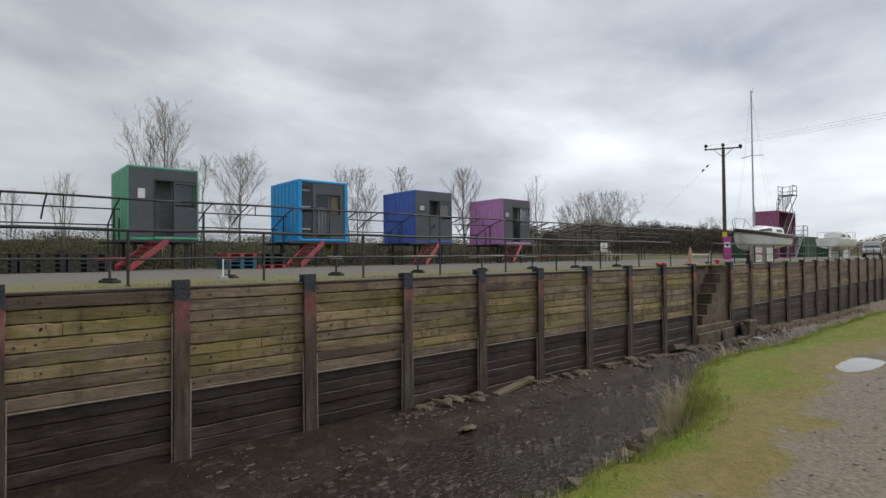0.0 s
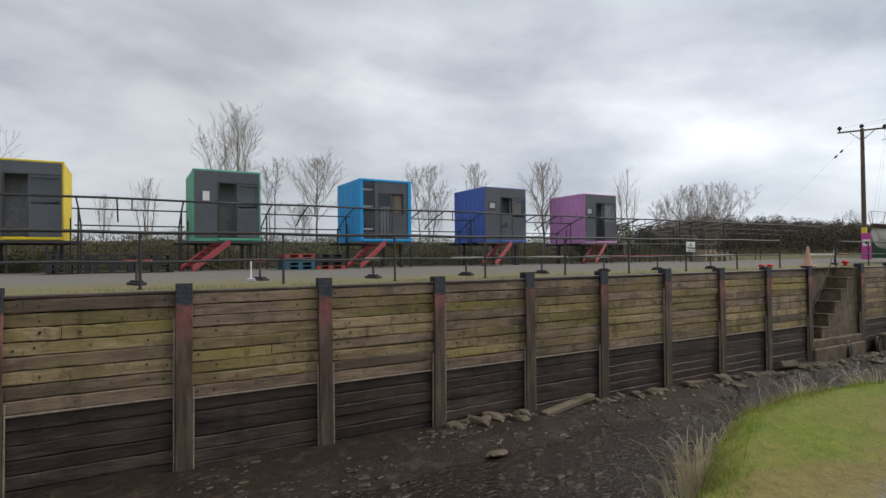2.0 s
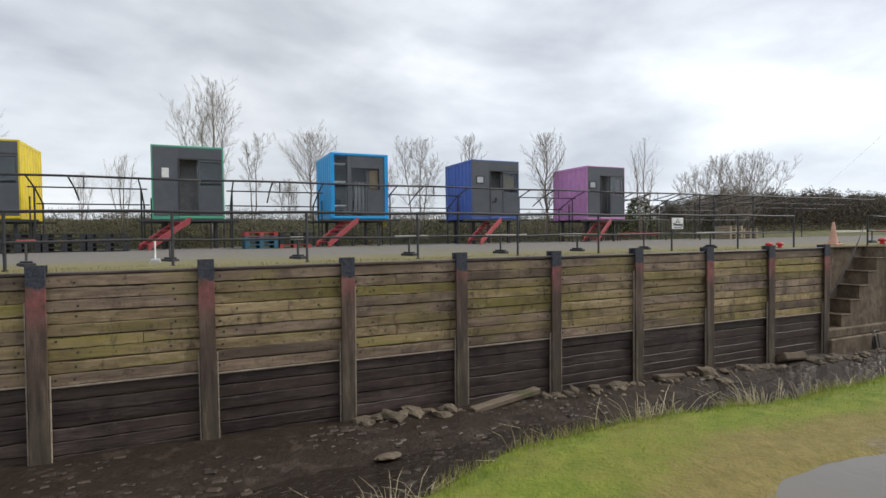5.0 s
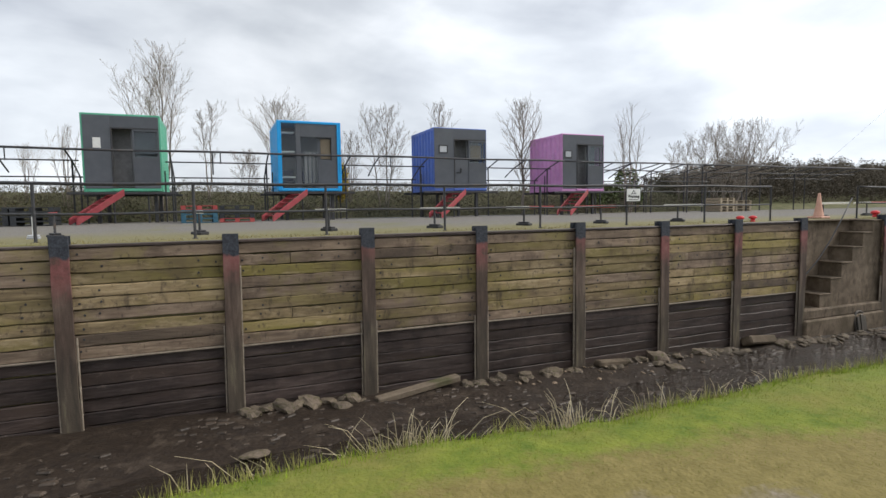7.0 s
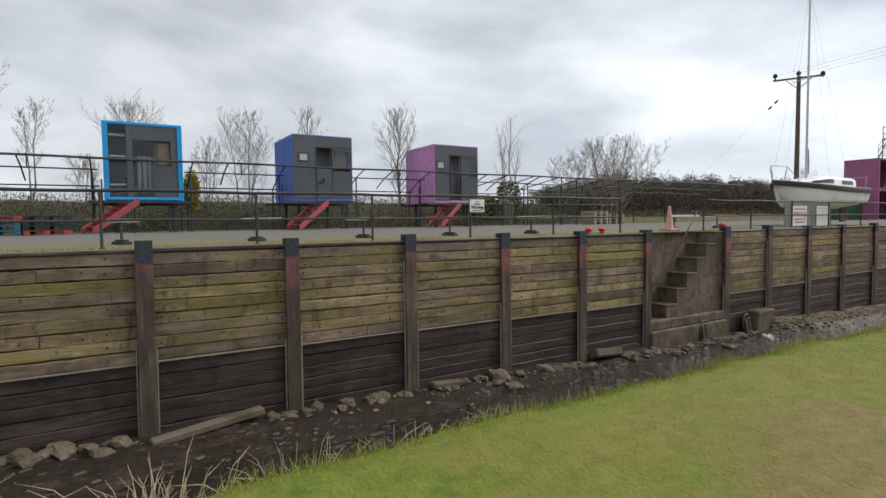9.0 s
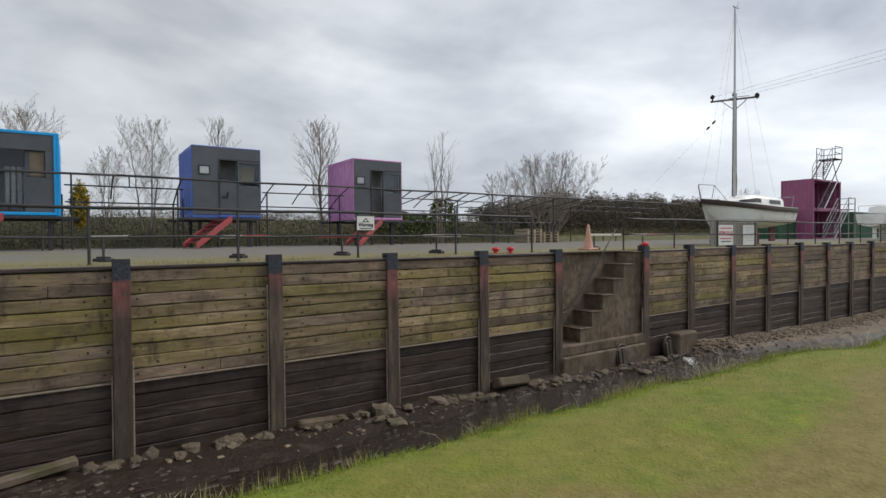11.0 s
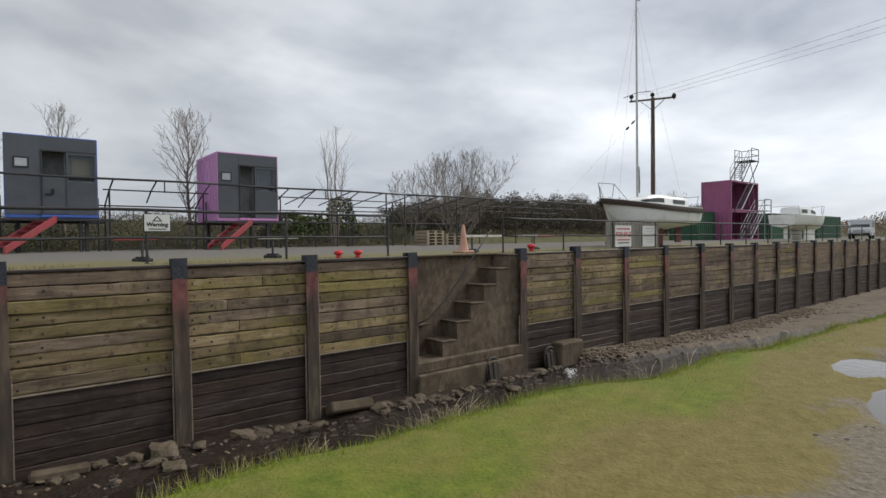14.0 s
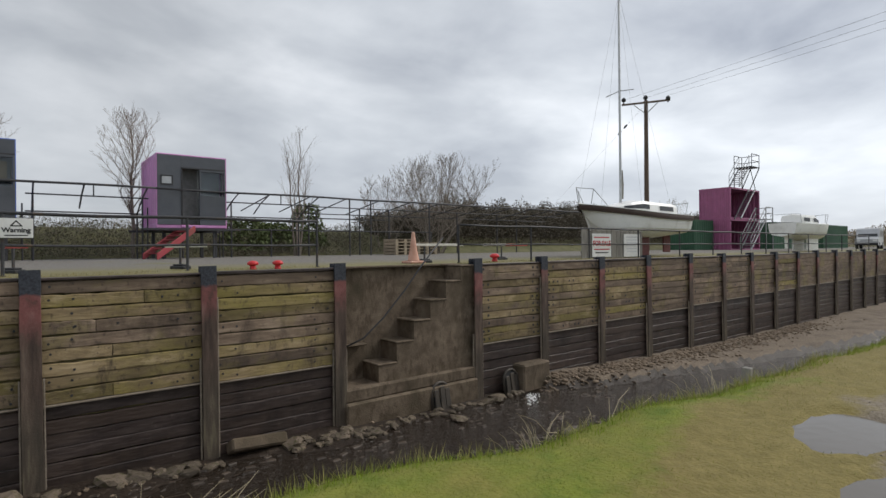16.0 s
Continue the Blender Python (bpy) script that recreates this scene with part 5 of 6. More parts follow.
flight((0.2, 0.0, 0.0), (3.2, 0.0, 2.6), 0.8, 13)
flight((0.6, 0.9, 2.6), (3.4, 0.9, 5.2), 0.5, 13, False)
flight((0.6, 1.0, 5.25), (2.5, 1.0, 7.0), 0.8, 9)
part("landing", M().box(3.2, 4.6, 0.0, 1.4, 2.55, 2.62), STEEL, stair)
part("platform", M().box(2.5, 4.0, 0.8, 2.2, 7.0, 7.08), PIPE, stair)
for x, y in ((2.5, 0.8), (4.0, 0.8), (2.5, 2.2), (4.0, 2.2)):
    part("leg", M().tube([(x, max(y, 1.55), 5.24), (x, y, 7.0)], 0.04, 6), PIPE, stair)
    part("rail_post", M().tube([(x, y, 7.0), (x, y, 8.1)], 0.03, 6), PIPE, stair)
for hh in (7.55, 8.1):
    part("guard_rail", M().tube([(2.5, 0.8, hh), (4.0, 0.8, hh), (4.0, 2.2, hh), (2.5, 2.2, hh)], 0.03, 6), PIPE, stair)
for x0, x1 in ((3.2, 3.2), (4.6, 4.6)):
    part("leg", M().tube([(x0, 0.0, 0), (x0, 0.0, 3.6)], 0.04, 6), STEEL, stair)
part("brace", M().tube([(4.0, 1.5, 7.0), (5.0, 1.5, 5.25)], 0.03, 6), PIPE, stair)
for hh in (3.1, 3.6):
    part("guard_rail", M().tube([(3.2, 0.0, hh), (4.6, 0.0, hh), (4.6, 1.4, hh)], 0.03, 6), STEEL, stair)

# ---- pole, wires ----
POLE_WOOD = mat("creosoted_pole", [(0.085, 0.06, 0.045), (0.15, 0.11, 0.085)], 6, 0.85, 0, 0.3, 30, stretch=(1, 1, 0.2))
pole = thing("power_pole", (57.0, 22.15, 1.2), "brown wooden power pole with a crossarm and insulators", "pole")
part("shaft", M().tube([(0, 0, -0.2), (0.05, 0, 11.3)], [0.2, 0.14], 12), POLE_WOOD, pole)
part("crossarm", M().box(-1.7, 1.7, -0.06, 0.06, 11.08, 11.21, 0.01, Matrix.Rotation(radians(-62), 4, "Z")), POLE_WOOD, pole)
part("brace", M().tube([(0.05, 0, 10.3), (0.4, -0.75, 11.05)], 0.035, 6).tube([(0.05, 0, 10.3), (-0.35, 0.75, 11.05)], 0.035, 6), STEEL, pole)
part("marker", M().lathe([(0.21, 0), (0.2, 0.55)], 12, (0, 0, 2.2)), mat("yellow_marker", [(0.6, 0.45, 0.02), (0.7, 0.55, 0.04)], 5, 0.5), pole, "yellow marker plate")
for u in (-1.55, 0.0, 1.55):
    px, py = u * math.cos(radians(-62)), u * math.sin(radians(-62))
    part("insulator", M().lathe([(0.05, 0), (0.05, 0.12), (0.16, 0.2), (0.17, 0.33), (0.08, 0.45), (0.03, 0.47)], 10, (px, py, 11.22 if u < 1 else 11.0)), RUBBER, pole)
    end = Vector((-16 + u * 0.9, -54 + 0.2 * u, 12.2))
    st = Vector((px, py, 11.5))
    pts = [st.lerp(end, k / 14) - Vector((0, 0, 0.9 * math.sin(math.pi * k / 14))) for k in range(15)]
    part("wire", M().tube(pts, 0.007, 4), RUBBER, pole)
stay = [Vector((0, 0.05, 10.95)), Vector((-5.2, 9.05, 0.1))]
part("stay_wire", M().tube(stay, 0.004, 4), RUBBER, pole)
for k in (0.135, 0.175):
    q = stay[0].lerp(stay[1], k)
    part("stay_insulator", M().tube([q - Vector((-0.06, 0.11, -0.13)), q, q + Vector((-0.06, 0.11, -0.13))], [0.04, 0.09, 0.04], 8), RUBBER, pole)

# ---- van ----
VAN = paint("silver_paint", (0.45, 0.46, 0.48), 0.35)
van = thing("parked_van", (84.5, 15.5, 1.15, 0, 0, 8), "silver parked van on the yard", "van")
prof = [(0.0, 0.35), (0.0, 0.95), (0.75, 1.15), (1.45, 1.95), (1.8, 2.05), (4.7, 2.02), (4.85, 1.8), (4.85, 0.35)]
part("body", M().prism([(x, z) for x, z in prof], 1, -0.9, 0.9), VAN, van)
part("windscreen", M().add([(0.80, -0.78, 1.21), (0.80, 0.78, 1.21), (1.41, 0.68, 1.90), (1.41, -0.68, 1.90)], [(0, 1, 2, 3)]), DARK_GLASS, van)
for a, b in ((1.35, 2.2), (2.35, 3.4), (3.55, 4.6)):
    for y in (-0.905, 0.905):
        part("side_window", M().add([(a, y, 1.2), (b, y, 1.2), (b - 0.05, y, 1.8), (a + (0.3 if a < 2 else 0.03), y, 1.8)], [(0, 1, 2, 3)]), DARK_GLASS, van)
part("bumper", M().box(-0.08, 0.05, -0.88, 0.88, 0.35, 0.6, 0.03), RUBBER, van)
for y in (-0.65, 0.65):
    part("headlight", M().box(-0.02, 0.08, y - 0.18, y + 0.18, 0.72, 0.9, 0.03), WHITE, van)
for x in (0.85, 3.9):
    for y in (-0.82, 0.82):
        wh = part("wheel", M().tube([(x, y - 0.11, 0.33), (x, y + 0.11, 0.33)], 0.33, 18), RUBBER, van)
        part("rim", M().tube([(x, y - 0.12, 0.33), (x, y + 0.12, 0.33)], 0.19, 12), STEEL, wh)


# ---- bare trees ----
BARK = mat("grey_bark", [(0.16, 0.135, 0.11), (0.25, 0.215, 0.18)], 8, 0.9, 0, 0.3, 30, 0.1)
TWIG = mat("brown_twigs", [(0.22, 0.185, 0.15), (0.32, 0.275, 0.23)], 8, 0.9, 0, 0, 30, 0.15)


def tree(x, y, top, width, seed, label, stems=1, bare=0.25, limbs_n=24, steep=1.0, twigs_n=6, sparse=False):
    """A bare tree that reaches the level top: leaders, rising limbs, side branches and fine twigs, thinning at each fork; bare is the part of a leader without limbs."""
    rng = random.Random(seed)
    base_z = sheet_z(x, y) - 0.1
    height = top - base_z
    t = thing("bare_tree", (x, y, base_z), label, "tree", "bare trees")
    limbs, twigs = M(), M()

    def jitter(k):
        return Vector((rng.uniform(-1, 1), rng.uniform(-1, 1), rng.uniform(-1, 1))) * k

    def shoot(p, d, length, r, rise, n, wander):
        pts, rad = [p], [r]
        for k in range(n):
            d = (d + jitter(wander) + Vector((0, 0, rise))).normalized()
            p = p + d * (length / n)
            pts.append(p)
            rad.append(max(0.003, r * (1 - 0.85 * (k + 1) / n)))
        (limbs if r > 0.02 else twigs).tube(pts, rad, 5 if r > 0.03 else (4 if r > 0.012 else 3), cap=False)
        return pts

    def along(pts, u):
        n = len(pts) - 1
        i = min(n - 1, int(u * n))
        return pts[i].lerp(pts[i + 1], u * n - i), (pts[i + 1] - pts[i]).normalized()

    def fork(pts, length, r, count, level):
        for k in range(count):
            u = 0.18 + 0.8 * (k + rng.random()) / count
            q, al = along(pts, min(0.99, u))
            away = jitter(1.0).normalized()
            away = (away - al * away.dot(al)).normalized()
            ln = length * rng.uniform(0.28, 0.5) * (1.15 - 0.55 * u)
            sub_ = shoot(q, (al + away * rng.uniform(0.55, 0.95)).normalized(), ln, max(0.0045, r * 0.45), 0.10, 4 if level else 3, 0.13)
            if level:
                fork(sub_, ln, max(0.004, r * 0.45), twigs_n, level - 1)

    for s in range(stems):
        a = s * 2.4 + rng.uniform(-0.5, 0.5)
        out = 0.0 if stems == 1 else (width / 2) * (0.62 if stems < 6 else 0.85) * math.sqrt((s + 0.3) / stems)
        tall = height * (1.0 if s < max(1, stems // 3) else rng.uniform(0.72, 0.95)) * math.sqrt(max(0.3, 1 - 0.75 * (2 * out / width) ** 2))
        foot = Vector((math.cos(a), math.sin(a), 0)) * min(0.45, out * 0.25)
        head = Vector((math.cos(a) * out, math.sin(a) * out, tall))
        r0 = height * (0.015 if stems == 1 else 0.0085)
        n = 9
        pts = [foot.lerp(head, k / n) + Vector((0, 0, 0.10 * tall * math.sin(math.pi * k / n) if stems > 1 else 0)) + jitter(0.012 * tall if 0 < k < n else 0) for k in range(n + 1)]
        limbs.tube(pts, [max(0.008, r0 * (1 - k / n) ** 0.9) for k in range(n + 1)], 7, cap=False)
        count = max(6, int(limbs_n / stems ** 0.6))
        reach = width / 2 if stems == 1 else width * (0.28 if stems < 6 else 0.16)
        for k in range(count):
            u = bare + (0.97 - bare) * (k + 0.5 * rng.random()) / count
            q, al = along(pts, u)
            v = (u - bare) / (1 - bare)
            spread_r = reach * math.sin(math.pi * min(1.0, 0.25 + 0.72 * v)) ** 0.8
            ang = math.radians((52 - 26 * v) / steep)
            a2 = k * 2.4 + rng.uniform(-0.6, 0.6)
            d = Vector((math.cos(a2) * math.sin(ang), math.sin(a2) * math.sin(ang), math.cos(ang)))
            ln = max(0.25, spread_r / math.sin(ang) * rng.uniform(0.8, 1.15))
            ln = min(ln, max(0.3, (height * 1.02 - q.z) / max(0.3, math.cos(ang) + 0.15)))
            r = max(0.008, r0 * 0.42 * (1 - 0.7 * u))
            br = shoot(q, d, ln, r, 0.06, 6, 0.10)
            fork(br, ln, r, 4 if sparse else 8, 0 if sparse else 1)
        fork(pts[5:], tall * 0.3, r0 * 0.3, 6, 1)
    part("trunk", limbs, BARK, t, smooth=True)
    part("crown", twigs, TWIG, t)
    return t


tree(6.35, 26.5, 8.8, 3.6, 11, "tall bare grey tree behind the green cabin", 5, 0.35, 28, 1.5)
tree(8.3, 27.2, 6.6, 2.2, 12, "bare grey tree behind the green cabin", 2, 0.35, 16, 1.2)
tree(11.9, 31.6, 7.6, 4.2, 13, "broad bare grey tree behind the blue cabin", 1, 0.28, 34)
tree(10.0, 28.4, 4.6, 2.6, 27, "bare bush behind the pipe frames", 4, 0.2, 18)
tree(16.4, 26.3, 6.7, 3.6, 14, "bare bushy tree behind the cabins", 3, 0.25, 34, 1.1)
tree(14.9, 27.4, 5.6, 2.4, 24, "low bare bushy tree behind the cabins", 4, 0.2, 22)
tree(19.2, 25.6, 6.9, 1.5, 15, "slender bare tree behind the deep blue cabin", 1, 0.3, 20, 1.4)
tree(23.75, 25.1, 7.2, 2.6, 16, "slender bare tree beside the pink cabin", 1, 0.22, 32, 1.1)
tree(30.7, 24.9, 7.5, 2.7, 17, "sparse bare tree with ivy round its foot", 4, 0.3, 24, 1.7, 4, True)
tree(39.5, 25.4, 6.9, 9.2, 18, "wide domed bare bush with many grey stems", 14, 0.18, 60, 1.0)
tree(36.6, 26.4, 5.6, 4.6, 20, "bare bush with many grey stems", 6, 0.2, 30)
tree(2.9, 27.0, 5.3, 1.7, 21, "young bare tree behind the pipe frames", 5, 0.3, 16, 2.2, 3, True)
tree(1.2, 28.0, 4.6, 1.6, 22, "young bare tree behind the pipe frames", 4, 0.3, 14, 2.2, 3, True)
tree(-3.5, 30.0, 7.4, 3.2, 23, "bare tree behind the yellow cabin", 1, 0.3, 26)
tree(82.0, 34.0, 7.2, 5.2, 25, "bare round tree far beyond the boats", 4, 0.2, 20)
tree(-12.0, 30.0, 8.2, 3.6, 26, "bare tree beyond the yellow cabin", 2, 0.25, 24)


# ---- leaves, blades and twigs in quantity ----
def cloud(name, pts, size, mt, label, category, aspect=0.45, up=0.0, seed=1, parent=None):
    """Many small leaf triangles or quads at pts, turned at random."""
    rng = np.random.default_rng(seed)
    n = len(pts)
    pts = np.asarray(pts, float)
    a, c = rng.normal(size=(n, 3)), rng.normal(size=(n, 3))
    a[:, 2] += up * np.abs(rng.normal(size=n)) * 3
    a /= np.linalg.norm(a, axis=1, keepdims=True)
    c = np.cross(a, c)
    c /= np.linalg.norm(c, axis=1, keepdims=True)
    s = size * rng.uniform(0.5, 1.4, (n, 1))
    v = np.stack([pts - c * s * aspect * 0.5, pts + c * s * aspect * 0.5, pts + a * s + c * s * aspect * 0.15], 1).reshape(-1, 3)
    me_ = bpy.data.meshes.new(name)
    me_.vertices.add(3 * n)
    me_.vertices.foreach_set("co", v.astype(np.float32).ravel())
    me_.loops.add(3 * n)
    me_.loops.foreach_set("vertex_index", np.arange(3 * n, dtype=np.int32))
    me_.polygons.add(n)
    me_.polygons.foreach_set("loop_start", np.arange(0, 3 * n, 3, dtype=np.int32))
    me_.update(calc_edges=True)
    me_.materials.append(mt)
    ob = new(name, me_)
    if parent is not None:
        ob.parent = parent
    return tagged(ob, label, category, kind="stuff")


def leafy(name, ramp, vary=0.35):
    return mat(name, ramp, 3, 0.75, 0, 0, 30, vary, island=True, rough_vary=0.05, spec=0.25)


SCRUB = leafy("dead_scrub", [(0.105, 0.092, 0.066), (0.17, 0.15, 0.11)], 0.2)
BRAMBLE = leafy("bramble_leaf", [(0.075, 0.078, 0.048), (0.125, 0.12, 0.078)], 0.2)
HEDGE = leafy("dark_hedge_leaf", [(0.075, 0.062, 0.045), (0.13, 0.11, 0.078)], 0.25)
IVY = leafy("ivy_leaf", [(0.055, 0.08, 0.028), (0.12, 0.14, 0.055)])
FARWOOD = leafy("far_bare_wood", [(0.17, 0.13, 0.085), (0.27, 0.21, 0.14)])


def mound_points(rng, n, x0, x1, y0, y1, top):
    xs = rng.uniform(x0, x1, n)
    ys = rng.uniform(y0, y1, n)
    out = []
    for x, y in zip(xs, ys):
        h = top(x) * (0.72 + 0.36 * noise.noise((x * 0.8, y * 0.6, 4)) + 0.16 * noise.noise((x * 3.1, y * 2.2, 9)))
        u = rng.uniform() ** 0.6
        edge = min(1, (y - y0 + 0.25) / 0.9)
        out.append((x, y, sheet_z(x, y) + max(0.05, h * u * edge)))
    return out


rng = np.random.default_rng(5)
cloud("scrub", mound_points(rng, 90000, -16, 36, 24.9, 28.8, lambda x: 0.75), 0.13, SCRUB, "brown dead scrub and brambles behind the cabins", "scrub", 0.16, 0.7, 2)
cloud("brambles", mound_points(rng, 26000, -16, 40, 24.6, 28.5, lambda x: lerp([(-16, 0.7), (14, 0.7), (20, 0.95), (34, 1.05), (40, 1.5)], x)), 0.08, BRAMBLE, "low green and brown bramble thicket behind the cabins", "brambles", 0.7, 0.1, 3)
cloud("hedge", mound_points(rng, 120000, 37, 80, 26.5, 31, lambda x: lerp([(37, 1.3), (41, 2.3), (44, 2.9), (60, 3.2), (80, 3.1)], x)), 0.10, HEDGE, "dark dense hedge along the back of the yard", "hedge", 0.8, 0.0, 4)
# added dark core: its colour stands for the shade deep among the leaves
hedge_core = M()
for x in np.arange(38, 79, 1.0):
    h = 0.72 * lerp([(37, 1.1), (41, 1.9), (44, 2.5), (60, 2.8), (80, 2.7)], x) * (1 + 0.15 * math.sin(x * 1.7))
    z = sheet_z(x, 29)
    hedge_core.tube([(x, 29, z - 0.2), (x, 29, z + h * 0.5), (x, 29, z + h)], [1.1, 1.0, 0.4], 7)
tagged(part("hedge_wood", hedge_core, mat("hedge_inner_shade", [(0.03, 0.026, 0.018), (0.05, 0.045, 0.03)], 4, 0.9), smooth=True), "dark added core standing for the shade inside the hedge", "hedge", kind="stuff")
ivy = []
for k in range(4200):
    a, u = rng.uniform(0, 2 * math.pi), rng.uniform()
    x, y = ((31.9, 26.4), (28.6, 26.2), (30.2, 26.6))[k % 3]
    r = (1.0, 1.3, 1.1)[k % 3] * (1 - 0.5 * u) * (0.7 + 0.5 * rng.uniform())
    ivy.append((x + r * math.cos(a), y + 0.8 * r * math.sin(a), sheet_z(x, y) + (2.3, 1.5, 1.2)[k % 3] * u))
cloud("ivy", ivy, 0.15, IVY, "green ivy climbing over stumps and trunks", "ivy", 0.9, 0.0, 6)
gorse = []
for k in range(2600):
    v = Vector((rng.normal(), rng.normal(), rng.normal())).normalized() * rng.uniform(0.55, 1.0)
    gorse.append((13.95 + 0.34 * v.x, 24.9 + 0.34 * v.y, 2.95 + 1.05 * v.z * (0.85 + 0.3 * noise.noise(v * 2.5))))
cloud("gorse_bush", gorse, 0.10, leafy("yellow_gorse", [(0.42, 0.28, 0.02), (0.26, 0.20, 0.05)]), "yellow flowering gorse bush beside the blue cabin", "bush", 0.7, 0.0, 16)
far = []
for k in range(70000):
    x, y = rng.uniform(105, 190), rng.uniform(14, 60)
    far.append((x, y, 1.0 + max(0.2, lerp([(14, 6.2), (20, 4.6), (30, 2.6), (60, 1.6)], y * 150 / x) * (1 + 0.3 * noise.noise((x * 0.06, y * 0.06, 1))) * rng.uniform() ** 0.7)))
cloud("far_wood", far, 0.24, FARWOOD, "brown bare wood far beyond the yard", "wood", 0.5, 0.3, 7)
far = []
for k in range(40000):
    x, y = rng.uniform(-90, 110), rng.uniform(60, 90)
    far.append((x, y, 1.0 + max(0.2, (2.6 + 1.6 * noise.noise((x * 0.05, y * 0.05, 3))) * rng.uniform() ** 0.7)))
cloud("far_hedgerow", far, 0.32, FARWOOD, "low brown hedgerow far across the fields", "hedgerow", 0.5, 0.3, 8)

# ---- turf: short blades over the bank ----
GRASS = leafy("turf_blade", [(0.13, 0.162, 0.013), (0.24, 0.245, 0.034)], 0.25)
EDGE_GRASS = leafy("edge_blade", [(0.175, 0.26, 0.015), (0.31, 0.36, 0.05)], 0.25)
DRY = leafy("dry_blade", [(0.20, 0.165, 0.06), (0.30, 0.25, 0.11)], 0.3)


def blades(name, n, x0, x1, ylo, yhi, h, mt, label, seed, thin=0.10, keep=None):
    r = np.random.default_rng(seed)
    out = []
    while len(out) < n:
        x = r.uniform(x0, x1)
        e_ = bank_edge(x)
        y = e_ + r.uniform(ylo, yhi)
        if keep and not keep(x, y, r):
            continue
        out.append((x, y, ground_z(x, y) - 0.006))
    return cloud(name, out, h, mt, label, "grass", thin, 1.6, seed)


def on_turf(x, y, r):
    if any(((x - px) / (rx * 1.1)) ** 2 + ((y - py) / (ry * 1.1)) ** 2 < 1 for px, py, rx, ry in PUDDLES):
        return False
    return r.uniform() > path_mask(x, y) * 1.3 and r.uniform() > 0.75 * worn_mask(x, y)


blades("turf", 90000, 1, 34, -2.2, 0.18, 0.022, GRASS, "short green turf on the bank", 31, 0.13, on_turf)
blades("edge_grass", 22000, 1, 40, -0.3, 0.2, 0.06, EDGE_GRASS, "longer green grass along the bank edge", 32, 0.09)
blades("dry_grass", 9000, 1, 34, -2.1, 0.2, 0.024, DRY, "dry straw-coloured grass in the turf", 33, 0.1, on_turf)

blades("fringe_grass", 13000, 1, 34, -0.12, 0.3, 0.12, leafy("fringe_blade", [(0.24, 0.25, 0.06), (0.36, 0.32, 0.13)], 0.25), "pale longer grass fringing the bank edge", 34, 0.05, lambda x, y, r: noise.noise((x * 1.1, 5.0, 0)) > -0.1)

# ---- tufts of dead stalks on the bank edge ----
STRAW = mat("dead_stalk", [(0.46, 0.38, 0.23), (0.62, 0.54, 0.38)], 8, 0.9, 0, 0, 30, 0.15)


def tuft(x, dy, n, h, seed):
    rg = random.Random(seed)
    y = bank_edge(x) + dy
    z = ground_z(x, y)
    m = M()
    for k in range(int(n * 4.5)):
        bx, by = rg.gauss(0, 0.16), rg.gauss(0, 0.08)
        hh = h * rg.uniform(0.35, 1.25) if k % 3 == 0 else h * rg.uniform(0.2, 0.6)
        lx, ly = bx * 1.6 * hh + rg.gauss(0, 0.26) * hh, rg.gauss(0.05, 0.25) * hh
        m.tube([(bx, by, -0.03), (bx + lx * 0.3, by + ly * 0.3, hh * 0.5), (bx + lx * 0.75, by + ly * 0.75, hh * 0.88), (bx + lx * 1.2, by + ly * 1.2, hh)], [0.0042, 0.0034, 0.0026, 0.001], 3, cap=False)
    t = tagged(part("dead_stalks", m, STRAW, None, at=pose(x, y, z)), "tuft of pale dead stalks on the bank edge", "dry grass", "bank tufts", "stuff")
    return t


for k, (x, dy, n, h) in enumerate(((8.6, 0.25, 12, 0.5), (9.15, 0.3, 6, 0.55), (9.9, 0.15, 70, 0.42), (10.25, 0.2, 40, 0.4), (11.3, 0.2, 60, 0.45), (11.5, 0.25, 30, 0.5), (12.3, 0.2, 50, 0.4), (13.2, 0.25, 40, 0.4),
                                   (14.1, 0.2, 50, 0.4), (7.0, 0.2, 60, 0.45), (7.7, 0.3, 40, 0.4), (6.2, 0.3, 40, 0.35), (15.6, 0.2, 40, 0.35), (17.0, 0.2, 30, 0.35), (18.6, 0.2, 24, 0.35), (19.3, 0.25, 40, 0.45),
                                   (20.6, 0.3, 60, 0.55), (20.9, 0.3, 50, 0.5), (21.9, 0.2, 16, 0.3), (23.6, 0.25, 36, 0.5), (24.5, 0.25, 14, 0.5), (26.3, 0.2, 36, 0.5), (27.4, 0.2, 20, 0.35), (28.4, 0.2, 16, 0.4), (31, 0.2, 30, 0.4), (3.2, 0.35, 50, 0.4), (2.6, 0.3, 50, 0.4), (4.2, 0.2, 30, 0.3))):
    tuft(x, dy, n, h, 900 + k)

# ---- stones, timber and litter in the creek ----
STONE = mat("creek_stone", [(0.082, 0.062, 0.045), (0.168, 0.132, 0.098)], 7, 0.8, 0, 0.5, 30, 0.3, stain=(0.075, 0.065, 0.03), stain_scale=3, stain_at=(0.5, 0.65))
GRAVEL = mat("wet_gravel", [(0.12, 0.088, 0.06), (0.24, 0.18, 0.125)], 10, 0.75, 0, 0.3, 30, 0.3, island=True)


